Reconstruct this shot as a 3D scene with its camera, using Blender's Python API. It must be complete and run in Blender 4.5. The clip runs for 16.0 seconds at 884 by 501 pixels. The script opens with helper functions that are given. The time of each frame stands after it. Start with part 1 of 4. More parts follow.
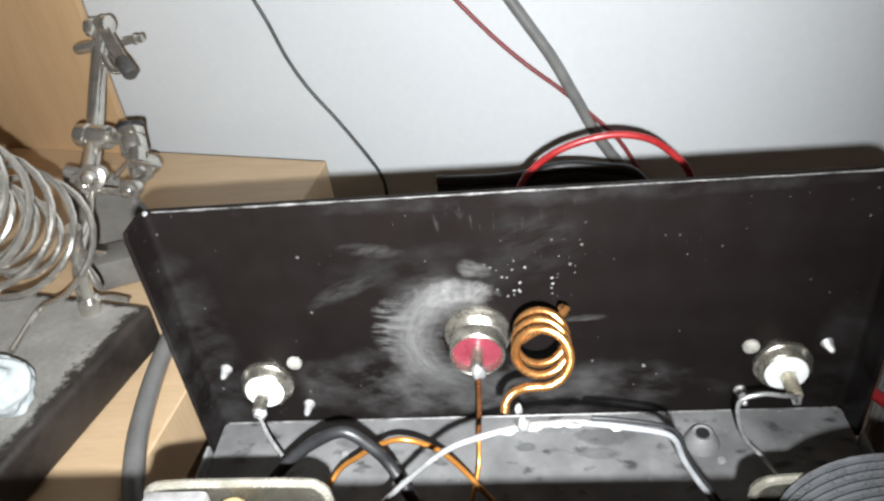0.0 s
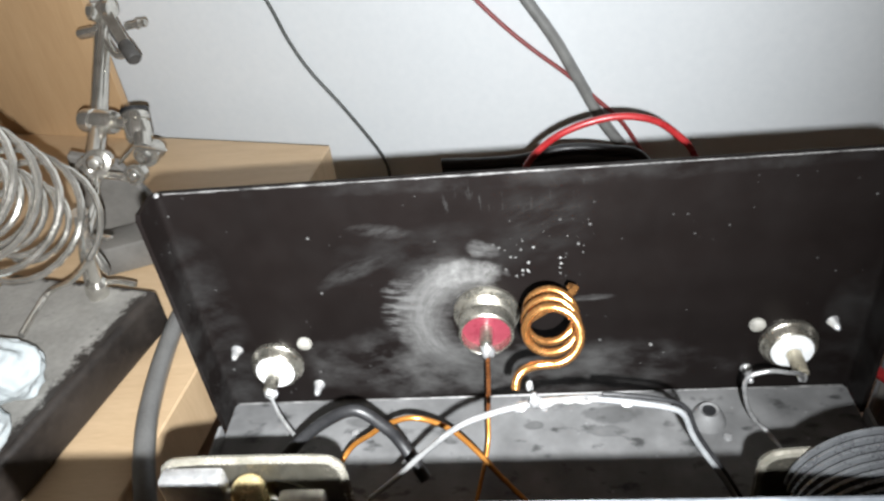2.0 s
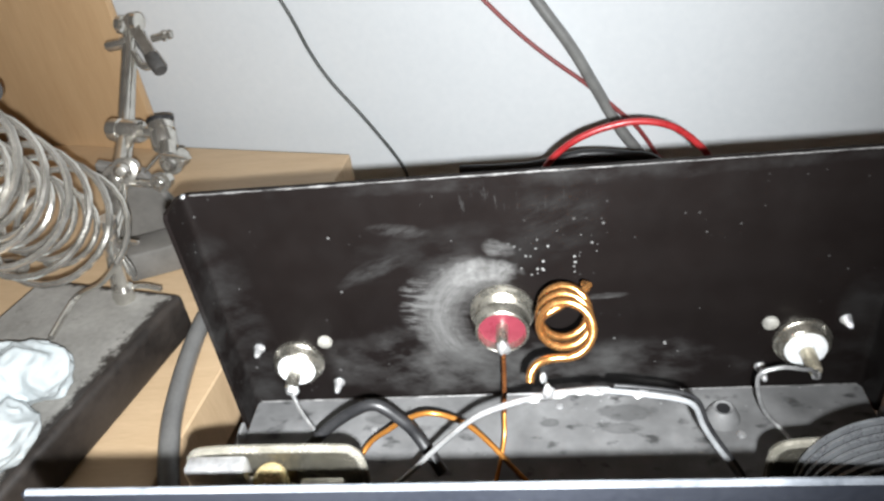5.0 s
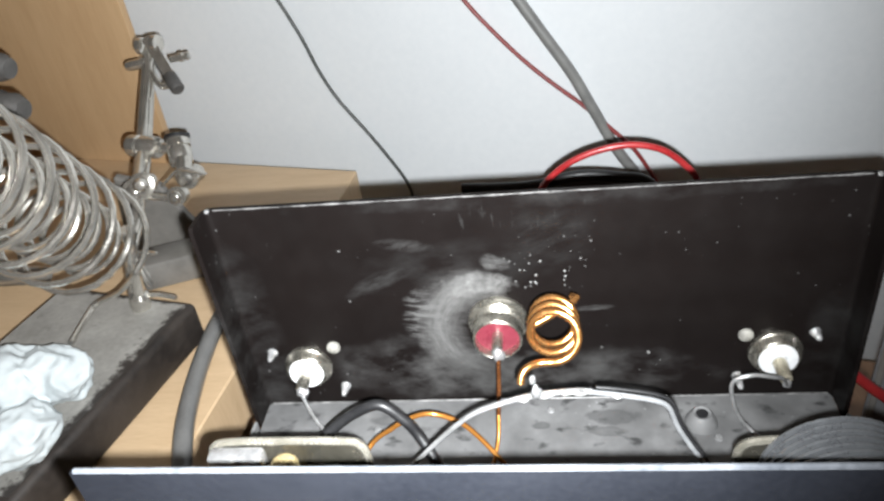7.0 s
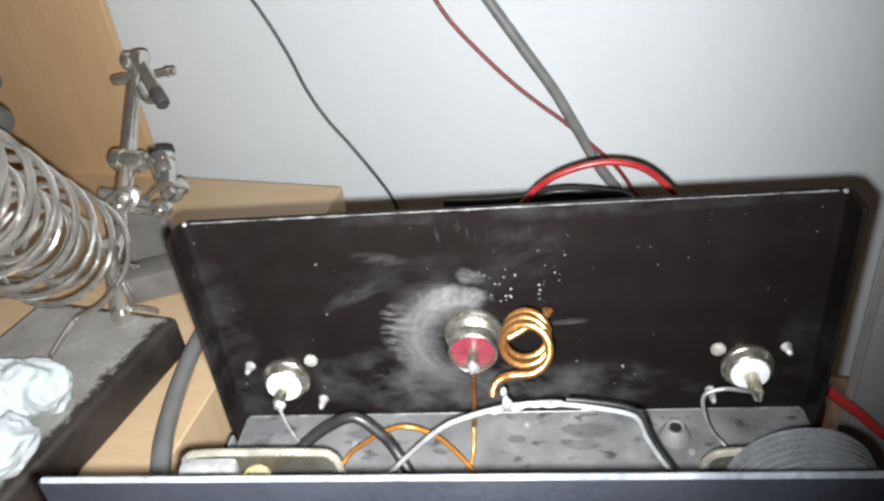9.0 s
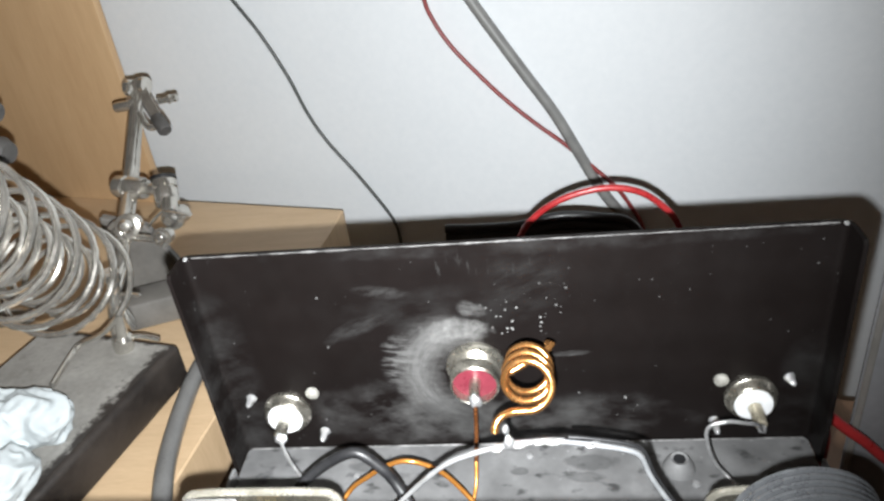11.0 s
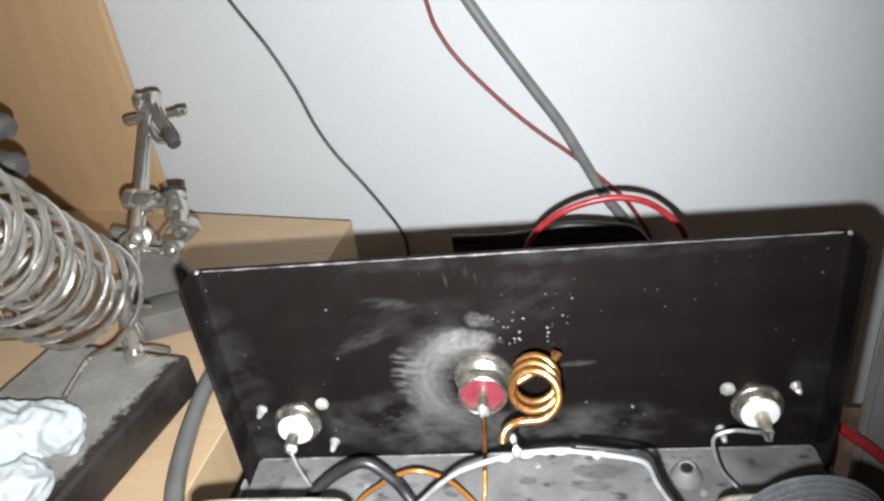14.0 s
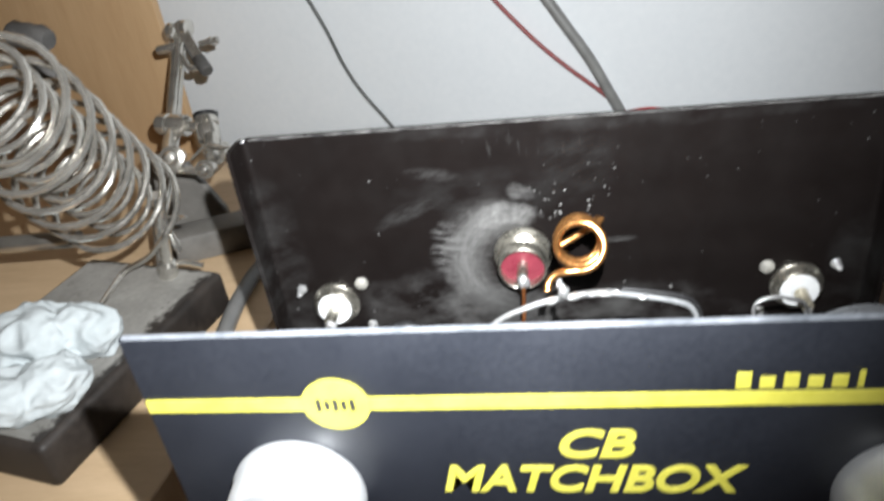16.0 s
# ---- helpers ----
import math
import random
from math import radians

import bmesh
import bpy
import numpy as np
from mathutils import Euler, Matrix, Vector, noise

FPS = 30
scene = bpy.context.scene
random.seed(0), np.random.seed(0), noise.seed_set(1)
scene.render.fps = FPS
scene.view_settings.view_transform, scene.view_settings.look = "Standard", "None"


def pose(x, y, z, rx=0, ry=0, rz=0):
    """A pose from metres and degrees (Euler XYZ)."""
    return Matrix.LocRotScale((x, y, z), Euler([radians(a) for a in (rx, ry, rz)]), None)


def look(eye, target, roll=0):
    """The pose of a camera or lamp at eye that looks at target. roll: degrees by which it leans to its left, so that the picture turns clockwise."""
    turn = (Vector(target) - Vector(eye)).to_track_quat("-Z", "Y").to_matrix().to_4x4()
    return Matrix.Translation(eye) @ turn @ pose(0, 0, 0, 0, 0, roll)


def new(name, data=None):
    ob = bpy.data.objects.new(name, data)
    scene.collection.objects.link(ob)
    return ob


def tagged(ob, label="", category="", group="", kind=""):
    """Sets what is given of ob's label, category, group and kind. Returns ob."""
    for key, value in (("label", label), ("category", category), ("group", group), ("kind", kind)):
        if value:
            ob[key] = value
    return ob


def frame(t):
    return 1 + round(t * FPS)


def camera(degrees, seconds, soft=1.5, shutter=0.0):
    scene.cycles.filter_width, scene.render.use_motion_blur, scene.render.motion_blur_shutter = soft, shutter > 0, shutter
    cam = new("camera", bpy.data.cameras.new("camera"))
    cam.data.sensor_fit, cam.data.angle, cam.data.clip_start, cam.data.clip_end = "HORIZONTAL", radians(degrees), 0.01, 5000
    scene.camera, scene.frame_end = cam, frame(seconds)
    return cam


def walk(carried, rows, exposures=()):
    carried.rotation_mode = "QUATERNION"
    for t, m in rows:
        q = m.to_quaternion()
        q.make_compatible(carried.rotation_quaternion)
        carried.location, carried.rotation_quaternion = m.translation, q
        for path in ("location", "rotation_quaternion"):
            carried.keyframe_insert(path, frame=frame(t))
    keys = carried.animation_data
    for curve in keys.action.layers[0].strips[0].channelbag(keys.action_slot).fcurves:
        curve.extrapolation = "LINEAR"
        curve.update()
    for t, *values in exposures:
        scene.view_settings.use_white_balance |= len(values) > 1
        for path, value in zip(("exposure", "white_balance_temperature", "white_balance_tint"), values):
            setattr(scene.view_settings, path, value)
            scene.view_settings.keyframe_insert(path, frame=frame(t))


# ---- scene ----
# camera and its way
cam = camera(60.9, 16.0, soft=2.5, shutter=0.5)
PATH = [
    (0, (0.005, -0.143, 0.157), (-0.21, 1.485, -0.986), -7.2),
    (0.5, (0.004, -0.143, 0.158), (-0.202, 1.493, -0.974), -7.0),
    (1, (0.004, -0.143, 0.159), (-0.202, 1.493, -0.972), -7.2),
    (1.5, (0.004, -0.142, 0.155), (-0.196, 1.471, -1.01), -6.9),
    (2, (0.003, -0.145, 0.157), (-0.215, 1.46, -1.016), -7.6),
    (2.5, (0.001, -0.145, 0.158), (-0.218, 1.46, -1.016), -7.7),
    (3, (0.004, -0.139, 0.157), (-0.24, 1.498, -0.965), -8.8),
    (3.5, (0.005, -0.138, 0.155), (-0.243, 1.488, -0.983), -8.9),
    (4, (0.004, -0.14, 0.156), (-0.24, 1.482, -0.99), -9.0),
    (4.5, (0.004, -0.145, 0.156), (-0.256, 1.474, -0.989), -9.0),
    (7, (0.007, -0.164, 0.166), (-0.269, 1.479, -0.942), -8.0),
    (7.5, (0.008, -0.163, 0.165), (-0.256, 1.447, -0.992), -7.8),
    (8, (0.01, -0.168, 0.169), (-0.272, 1.486, -0.92), -8.2),
    (8.5, (0.012, -0.167, 0.169), (-0.259, 1.492, -0.916), -8.1),
    (9, (0.011, -0.166, 0.166), (-0.237, 1.504, -0.906), -7.1),
    (9.5, (0.011, -0.165, 0.168), (-0.231, 1.507, -0.901), -7.1),
    (12, (0.012, -0.163, 0.17), (-0.247, 1.54, -0.846), -7.7),
    (12.5, (0.01, -0.164, 0.169), (-0.25, 1.54, -0.845), -7.5),
    (13, (0.011, -0.161, 0.169), (-0.241, 1.54, -0.851), -7.6),
    (13.5, (0.012, -0.164, 0.172), (-0.249, 1.537, -0.847), -7.9),
    (14, (0.012, -0.165, 0.172), (-0.258, 1.536, -0.844), -8.2),
    (14.5, (0.012, -0.165, 0.171), (-0.245, 1.539, -0.845), -7.9),
    (15, (0.012, -0.166, 0.171), (-0.261, 1.538, -0.839), -8.4),
    (15.5, (0.01, -0.173, 0.163), (-0.273, 1.526, -0.855), -8.4),
    (16, (0.003, -0.184, 0.147), (-0.306, 1.496, -0.894), -8.1),
]

walk(cam, [(t, look(eye, target, roll)) for t, eye, target, roll in PATH], ((0, 0.12), (4.5, 0.12), (7, 0.03), (15, 0.0), (15.5, -0.15), (16, -0.15)))

# world: a dim, warm room at night
world = bpy.data.worlds.new("world")
scene.world = world
world.use_nodes = True
bg = world.node_tree.nodes["Background"]
bg.inputs["Color"].default_value = (1.0, 0.72, 0.5, 1)
bg.inputs["Strength"].default_value = 0.066

# the phone's torch, just under the lens
torch_data = bpy.data.lights.new("torch", "SPOT")
torch_data.energy = 10.3
torch_data.color = (0.95, 0.98, 1.0)
torch_data.shadow_soft_size = 0.0016
torch_data.spot_size = radians(112)
torch_data.spot_blend = 1.0
torch = new("torch", torch_data)
torch.matrix_world = look((0.0090, -0.1620, 0.1578), (-0.145, 0.25, 0.012))


# ---- materials ----
def material(name, base, rough=0.5, metal=0.0, spec=0.5):
    m = bpy.data.materials.new(name)
    m.use_nodes = True
    b = m.node_tree.nodes["Principled BSDF"]
    b.inputs["Base Color"].default_value = (*base, 1)
    b.inputs["Roughness"].default_value = rough
    b.inputs["Metallic"].default_value = metal
    b.inputs["Specular IOR Level"].default_value = spec
    return m, m.node_tree, b


def node(tree, kind, **values):
    n = tree.nodes.new(kind)
    for k, v in values.items():
        if k in n.inputs:
            n.inputs[k].default_value = v
        else:
            setattr(n, k, v)
    return n


def coords(tree, scale=(1, 1, 1), turn=(0, 0, 0), shift=(0, 0, 0)):
    c = node(tree, "ShaderNodeTexCoord")
    m = node(tree, "ShaderNodeMapping")
    m.inputs["Scale"].default_value = scale
    m.inputs["Rotation"].default_value = turn
    m.inputs["Location"].default_value = shift
    tree.links.new(c.outputs["Object"], m.inputs["Vector"])
    return m.outputs["Vector"]


def drawn_out(tree, turn, scale):
    """Coordinates turned in the upright plane, then stretched, for strokes along one direction."""
    m = node(tree, "ShaderNodeMapping")
    m.inputs["Scale"].default_value = scale
    tree.links.new(coords(tree, (1, 1, 1), (0, turn, 0)), m.inputs["Vector"])
    return m.outputs["Vector"]


def noise_of(tree, vector, scale, detail=4.0, rough=0.55):
    n = node(tree, "ShaderNodeTexNoise", Scale=scale, Detail=detail, Roughness=rough)
    tree.links.new(vector, n.inputs["Vector"])
    return n.outputs["Fac"]


def ramp(tree, value, stops):
    r = node(tree, "ShaderNodeValToRGB")
    while len(r.color_ramp.elements) < len(stops):
        r.color_ramp.elements.new(0.5)
    for e, (p, c) in zip(r.color_ramp.elements, stops):
        e.position, e.color = p, (*c, 1) if len(c) == 3 else c
    tree.links.new(value, r.inputs["Fac"])
    return r.outputs["Color"]


def grey(v):
    return (v, v, v)


def mix(tree, factor, a, b, kind="MIX"):
    n = node(tree, "ShaderNodeMix", data_type="RGBA", blend_type=kind)
    for socket, value in ((n.inputs[0], factor), (n.inputs[6], a), (n.inputs[7], b)):
        if hasattr(value, "links"):
            tree.links.new(value, socket)
        else:
            socket.default_value = value if isinstance(value, float) else (*value, 1)
    return n.outputs[2]


def sums(tree, op, a, b):
    n = node(tree, "ShaderNodeMath", operation=op)
    for i, v in enumerate((a, b)):
        if hasattr(v, "links"):
            tree.links.new(v, n.inputs[i])
        else:
            n.inputs[i].default_value = v
    return n.outputs[0]


def bump(tree, b, value, strength=0.2, distance=0.0005):
    n = node(tree, "ShaderNodeBump", Strength=strength, Distance=distance)
    tree.links.new(value, n.inputs["Height"])
    tree.links.new(n.outputs["Normal"], b.inputs["Normal"])


def blotchy(name, lo, hi, scale, rough=0.5, metal=0.0, spec=0.5, fine=None, relief=0.15, depth=0.0003, stretch=(1, 1, 1)):
    """A surface between two colours, cloudy at one scale and grainy at a finer one."""
    m, tree, b = material(name, lo, rough, metal, spec)
    v = coords(tree, stretch)
    n1, n2 = noise_of(tree, v, scale), noise_of(tree, v, fine or scale * 9)
    both = sums(tree, "ADD", sums(tree, "MULTIPLY", n1, 0.65), sums(tree, "MULTIPLY", n2, 0.35))
    tree.links.new(ramp(tree, both, [(0.36, lo), (0.64, hi)]), b.inputs["Base Color"])
    tree.links.new(ramp(tree, both, [(0.3, grey(max(rough - 0.1, 0.02))), (0.7, grey(min(rough + 0.1, 1)))]), b.inputs["Roughness"])
    bump(tree, b, n2, relief, depth)
    return m


def wood(name, lo, hi, stretch, rough=0.45):
    m, tree, b = material(name, lo, rough)
    v = coords(tree, stretch)
    n1 = noise_of(tree, v, 14, 5)
    n2 = noise_of(tree, v, 90, 6)
    g = sums(tree, "ADD", sums(tree, "MULTIPLY", n1, 0.6), sums(tree, "MULTIPLY", n2, 0.4))
    tree.links.new(ramp(tree, g, [(0.35, lo), (0.65, hi)]), b.inputs["Base Color"])
    bump(tree, b, n2, 0.08, 0.0002)
    return m


def worn_panel():
    """Black paint, rubbed grey in arcs round the middle socket, with scratches, dust and specks."""
    m, tree, b = material("worn_black_paint", (0.012, 0.011, 0.011), 0.45, spec=0.12)
    v = coords(tree)
    sep = node(tree, "ShaderNodeSeparateXYZ")
    tree.links.new(v, sep.inputs[0])
    x, z = sep.outputs["X"], sep.outputs["Z"]

    def spot(cx, cz, rx, rz, wobble, size, turn=0.0, inner=0.2):
        """A soft, ragged oval mark."""
        co, si = math.cos(turn), math.sin(turn)
        dx, dz = sums(tree, "SUBTRACT", x, cx), sums(tree, "SUBTRACT", z, cz)
        px = sums(tree, "ADD", sums(tree, "MULTIPLY", dx, co / rx), sums(tree, "MULTIPLY", dz, si / rx))
        pz = sums(tree, "ADD", sums(tree, "MULTIPLY", dx, -si / rz), sums(tree, "MULTIPLY", dz, co / rz))
        d = sums(tree, "ADD", sums(tree, "MULTIPLY", px, px), sums(tree, "MULTIPLY", pz, pz))
        n = noise_of(tree, v, size, 4)
        d = sums(tree, "ADD", d, sums(tree, "MULTIPLY", sums(tree, "SUBTRACT", n, 0.5), wobble))
        return ramp(tree, d, [(inner, grey(1.0)), (1.0, grey(0.0))])

    # arcs of rubbing: noise drawn out round the socket's axis
    dx, dz = sums(tree, "SUBTRACT", x, -0.0085), sums(tree, "SUBTRACT", z, 0.0275)
    radius = sums(tree, "SQRT", sums(tree, "ADD", sums(tree, "MULTIPLY", dx, dx), sums(tree, "MULTIPLY", dz, dz)), 0.0)
    angle = sums(tree, "ARCTAN2", dz, sums(tree, "MULTIPLY", dx, -1.0))
    polar = node(tree, "ShaderNodeCombineXYZ")
    tree.links.new(sums(tree, "MULTIPLY", radius, 900.0), polar.inputs[0])
    tree.links.new(sums(tree, "MULTIPLY", angle, 2.6), polar.inputs[1])
    swirl = ramp(tree, noise_of(tree, polar.outputs[0], 0.8, 6, 0.75), [(0.34, grey(0.50)), (0.58, grey(1.0))])
    ragged = sums(tree, "ADD", radius, sums(tree, "MULTIPLY", sums(tree, "SUBTRACT", noise_of(tree, drawn_out(tree, -0.10, (0.5, 1, 1.8)), 330, 5, 0.7), 0.5), 0.0085))
    # brush strokes: noise drawn out sideways, with ragged ends
    stroke = noise_of(tree, drawn_out(tree, -0.15, (0.45, 1, 2.0)), 300, 5, 0.65)
    smoke = ramp(tree, noise_of(tree, coords(tree, (0.8, 1, 1.3), (0, 0.6, 0)), 75, 6, 0.62), [(0.42, grey(0.0)), (0.68, grey(1.0))])
    streak = ramp(tree, noise_of(tree, drawn_out(tree, 0.40, (0.35, 1, 1.2)), 170, 6, 0.7), [(0.42, grey(0.0)), (0.70, grey(1.0))])
    rub = ramp(tree, stroke, [(0.36, grey(0.15)), (0.60, grey(1.0))])
    band = ramp(tree, ragged, [(0.0100, grey(0.0)), (0.0128, grey(0.75)), (0.0175, grey(1.0)), (0.0215, grey(0.35)), (0.0245, grey(0.0))])
    halo = mix(tree, 1.0, mix(tree, 1.0, spot(-0.0185, 0.0315, 0.0165, 0.0235, 0.9, 160, 0.15, 0.35), band, "MULTIPLY"), swirl, "MULTIPLY")
    brush = mix(tree, 1.0, spot(-0.0275, 0.0325, 0.0075, 0.0120, 1.6, 240, -0.1, 0.1), ramp(tree, stroke, [(0.47, grey(0.0)), (0.58, grey(1.0))]), "MULTIPLY")
    core = mix(tree, 1.0, spot(-0.0120, 0.0435, 0.0110, 0.0045, 1.8, 240, 0.05, 0.05), ramp(tree, noise_of(tree, v, 260, 6, 0.7), [(0.38, grey(0.25)), (0.60, grey(1.0))]), "MULTIPLY")
    ring = mix(tree, 1.0, spot(-0.0150, 0.0120, 0.0120, 0.0070, 1.8, 200, -0.6, 0.1), swirl, "MULTIPLY")
    hook = mix(tree, 1.0, spot(-0.0310, 0.0575, 0.0085, 0.0022, 1.7, 160, -0.15, 0.0), streak, "MULTIPLY")
    sweep_ = mix(tree, 1.0, spot(-0.0385, 0.0465, 0.0125, 0.0030, 1.6, 140, 0.47, 0.0), streak, "MULTIPLY")
    above = mix(tree, 1.0, spot(-0.0072, 0.0505, 0.0050, 0.0028, 2.4, 300, -0.3, 0.0), rub, "MULTIPLY")
    veil = mix(tree, 1.0, spot(-0.0160, 0.0500, 0.0330, 0.0090, 2.0, 90, 0.1, 0.0), smoke, "MULTIPLY")
    edge = mix(tree, 1.0, spot(0.0090, 0.0700, 0.0700, 0.0030, 2.2, 120, 0.0, 0.0), smoke, "MULTIPLY")
    low = mix(tree, 1.0, spot(-0.0240, 0.0120, 0.0400, 0.0140, 1.8, 60, -0.05, 0.1), smoke, "MULTIPLY")
    base = mix(tree, 1.0, spot(0.0150, 0.0090, 0.0400, 0.0110, 1.9, 70), smoke, "MULTIPLY")
    left = mix(tree, 1.0, spot(-0.0800, 0.0150, 0.0100, 0.0480, 1.4, 60), smoke, "MULTIPLY")
    right = mix(tree, 1.0, spot(0.0820, 0.0150, 0.0080, 0.0300, 1.4, 60), smoke, "MULTIPLY")
    nick = mix(tree, 1.0, spot(0.0190, 0.0342, 0.0065, 0.0011, 1.8, 300, 0.05, 0.0), rub, "MULTIPLY")
    runs = mix(tree, 1.0, spot(0.0010, 0.0650, 0.0260, 0.0060, 1.8, 120, 0.0, 0.1), ramp(tree, noise_of(tree, coords(tree, (2.2, 1, 0.35)), 330, 4, 0.6), [(0.60, grey(0.0)), (0.68, grey(1.0))]), "MULTIPLY")

    def specks(size, spread, share):
        """Single small dots of dust and solder, each cell of a loose grid holding one or none."""
        cells = node(tree, "ShaderNodeTexVoronoi", Scale=size)
        tree.links.new(v, cells.inputs["Vector"])
        pick = node(tree, "ShaderNodeSeparateColor")
        tree.links.new(cells.outputs["Color"], pick.inputs[0])
        dot = ramp(tree, sums(tree, "DIVIDE", cells.outputs["Distance"], sums(tree, "ADD", pick.outputs[1], 0.35)), [(spread * 0.6, grey(1.0)), (spread, grey(0.0))])
        return sums(tree, "MULTIPLY", dot, sums(tree, "GREATER_THAN", pick.outputs[0], 1.0 - share))

    few = specks(330, 0.12, 0.07)
    dust = sums(tree, "MULTIPLY", specks(620, 0.18, 0.18), ramp(tree, noise_of(tree, v, 45, 3), [(0.50, grey(0.0)), (0.68, grey(1.0))]))
    crowd = sums(tree, "MULTIPLY", specks(760, 0.26, 0.45), spot(0.0080, 0.0490, 0.0150, 0.0095, 1.6, 170, 0.3, 0.1))
    crowd2 = sums(tree, "MULTIPLY", specks(520, 0.20, 0.5), spot(0.0330, 0.0150, 0.0080, 0.0070, 1.4, 200))
    scrape = mix(tree, 1.0, spot(0.0080, 0.0580, 0.0130, 0.0100, 2.0, 120, 0.0, 0.0), streak, "MULTIPLY")
    c = mix(tree, noise_of(tree, v, 60), (0.0038, 0.0028, 0.0026), (0.0078, 0.0060, 0.0056))
    for mask, tone, share in ((low, 0.09, 0.7), (base, 0.06, 0.7), (left, 0.032, 0.6), (right, 0.022, 0.5), (veil, 0.022, 0.7), (halo, 0.135, 0.85), (ring, 0.045, 0.6), (brush, 0.10, 0.8), (core, 0.17, 0.8), (hook, 0.055, 0.8), (sweep_, 0.038, 0.8), (above, 0.10, 0.7), (scrape, 0.02, 0.7), (edge, 0.03, 0.7), (nick, 0.07, 0.6), (runs, 0.035, 0.6), (few, 0.15, 0.5), (dust, 0.10, 0.6), (crowd, 0.26, 0.7), (crowd2, 0.25, 0.6)):
        c = mix(tree, sums(tree, "MULTIPLY", mask, share), c, (tone, tone * 0.99, tone * 0.97))
    tree.links.new(c, b.inputs["Base Color"])
    tree.links.new(ramp(tree, noise_of(tree, v, 90), [(0.3, grey(0.36)), (0.7, grey(0.55))]), b.inputs["Roughness"])
    bump(tree, b, noise_of(tree, v, 900), 0.12, 0.0002)
    return m


def dusty_floor():
    m, tree, b = material("dusty_lit_black_paint", (0.05, 0.05, 0.05), 0.55)
    v = coords(tree)
    n = noise_of(tree, v, 70, 5)
    # grey of dust, raised further for the light the floor catches
    c = ramp(tree, n, [(0.30, grey(0.11)), (0.55, grey(0.18)), (0.72, grey(0.25))])
    st = ramp(tree, noise_of(tree, coords(tree, (1, 1.6, 1)), 130, 4), [(0.58, grey(0.0)), (0.68, grey(1.0))])
    c = mix(tree, sums(tree, "MULTIPLY", st, 0.8), c, (0.03, 0.03, 0.03))
    d = node(tree, "ShaderNodeTexVoronoi", Scale=330.0)
    tree.links.new(v, d.inputs["Vector"])
    sp = ramp(tree, d.outputs["Distance"], [(0.08, grey(1.0)), (0.16, grey(0.0))])
    sp = mix(tree, 1.0, sp, ramp(tree, noise_of(tree, v, 80), [(0.55, grey(0.0)), (0.62, grey(1.0))]), "MULTIPLY")
    c = mix(tree, sums(tree, "MULTIPLY", sp, 0.7), c, (0.4, 0.4, 0.4))
    sep = node(tree, "ShaderNodeSeparateXYZ")
    tree.links.new(v, sep.inputs[0])
    wob = sums(tree, "MULTIPLY", sums(tree, "SUBTRACT", noise_of(tree, v, 190, 4, 0.6), 0.5), 1.6)
    for cx_, cy_, rx, ry, low_ in ((0.0240, -0.0080, 0.0085, 0.0032, 0.08), (0.0220, -0.0135, 0.0060, 0.0020, 0.09), (-0.0420, -0.0080, 0.0070, 0.0022, 0.07), (0.0030, -0.0110, 0.0030, 0.0016, 0.06)):
        px, py = sums(tree, "DIVIDE", sums(tree, "SUBTRACT", sep.outputs["X"], cx_), rx), sums(tree, "DIVIDE", sums(tree, "SUBTRACT", sep.outputs["Y"], cy_), ry)
        d = sums(tree, "ADD", sums(tree, "ADD", sums(tree, "MULTIPLY", px, px), sums(tree, "MULTIPLY", py, py)), wob)
        c = mix(tree, ramp(tree, d, [(0.0, grey(0.45)), (0.6, grey(0.65)), (1.2, grey(0.0))]), c, (low_, low_, low_))
    tree.links.new(c, b.inputs["Base Color"])
    bump(tree, b, noise_of(tree, v, 500), 0.15, 0.0002)
    return m


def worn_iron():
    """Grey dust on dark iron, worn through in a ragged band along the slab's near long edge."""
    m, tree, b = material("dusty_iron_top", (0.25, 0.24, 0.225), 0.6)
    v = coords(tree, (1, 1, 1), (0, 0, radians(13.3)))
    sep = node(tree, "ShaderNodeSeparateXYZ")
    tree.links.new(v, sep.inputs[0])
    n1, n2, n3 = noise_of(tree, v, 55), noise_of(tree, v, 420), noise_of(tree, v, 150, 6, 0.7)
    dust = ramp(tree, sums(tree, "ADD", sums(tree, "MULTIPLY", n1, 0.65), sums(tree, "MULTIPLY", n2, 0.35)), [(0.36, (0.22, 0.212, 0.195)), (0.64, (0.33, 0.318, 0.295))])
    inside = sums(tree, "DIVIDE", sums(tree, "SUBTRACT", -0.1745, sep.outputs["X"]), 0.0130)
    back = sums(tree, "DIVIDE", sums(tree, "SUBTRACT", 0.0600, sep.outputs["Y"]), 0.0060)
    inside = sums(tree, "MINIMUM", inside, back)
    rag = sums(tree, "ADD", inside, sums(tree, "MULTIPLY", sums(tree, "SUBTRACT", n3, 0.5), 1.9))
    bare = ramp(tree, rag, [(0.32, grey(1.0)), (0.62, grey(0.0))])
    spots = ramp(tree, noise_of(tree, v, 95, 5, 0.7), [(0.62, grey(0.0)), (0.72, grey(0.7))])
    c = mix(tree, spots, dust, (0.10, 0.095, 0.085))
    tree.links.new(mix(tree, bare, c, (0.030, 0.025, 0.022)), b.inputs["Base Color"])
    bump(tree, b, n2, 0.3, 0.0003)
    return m


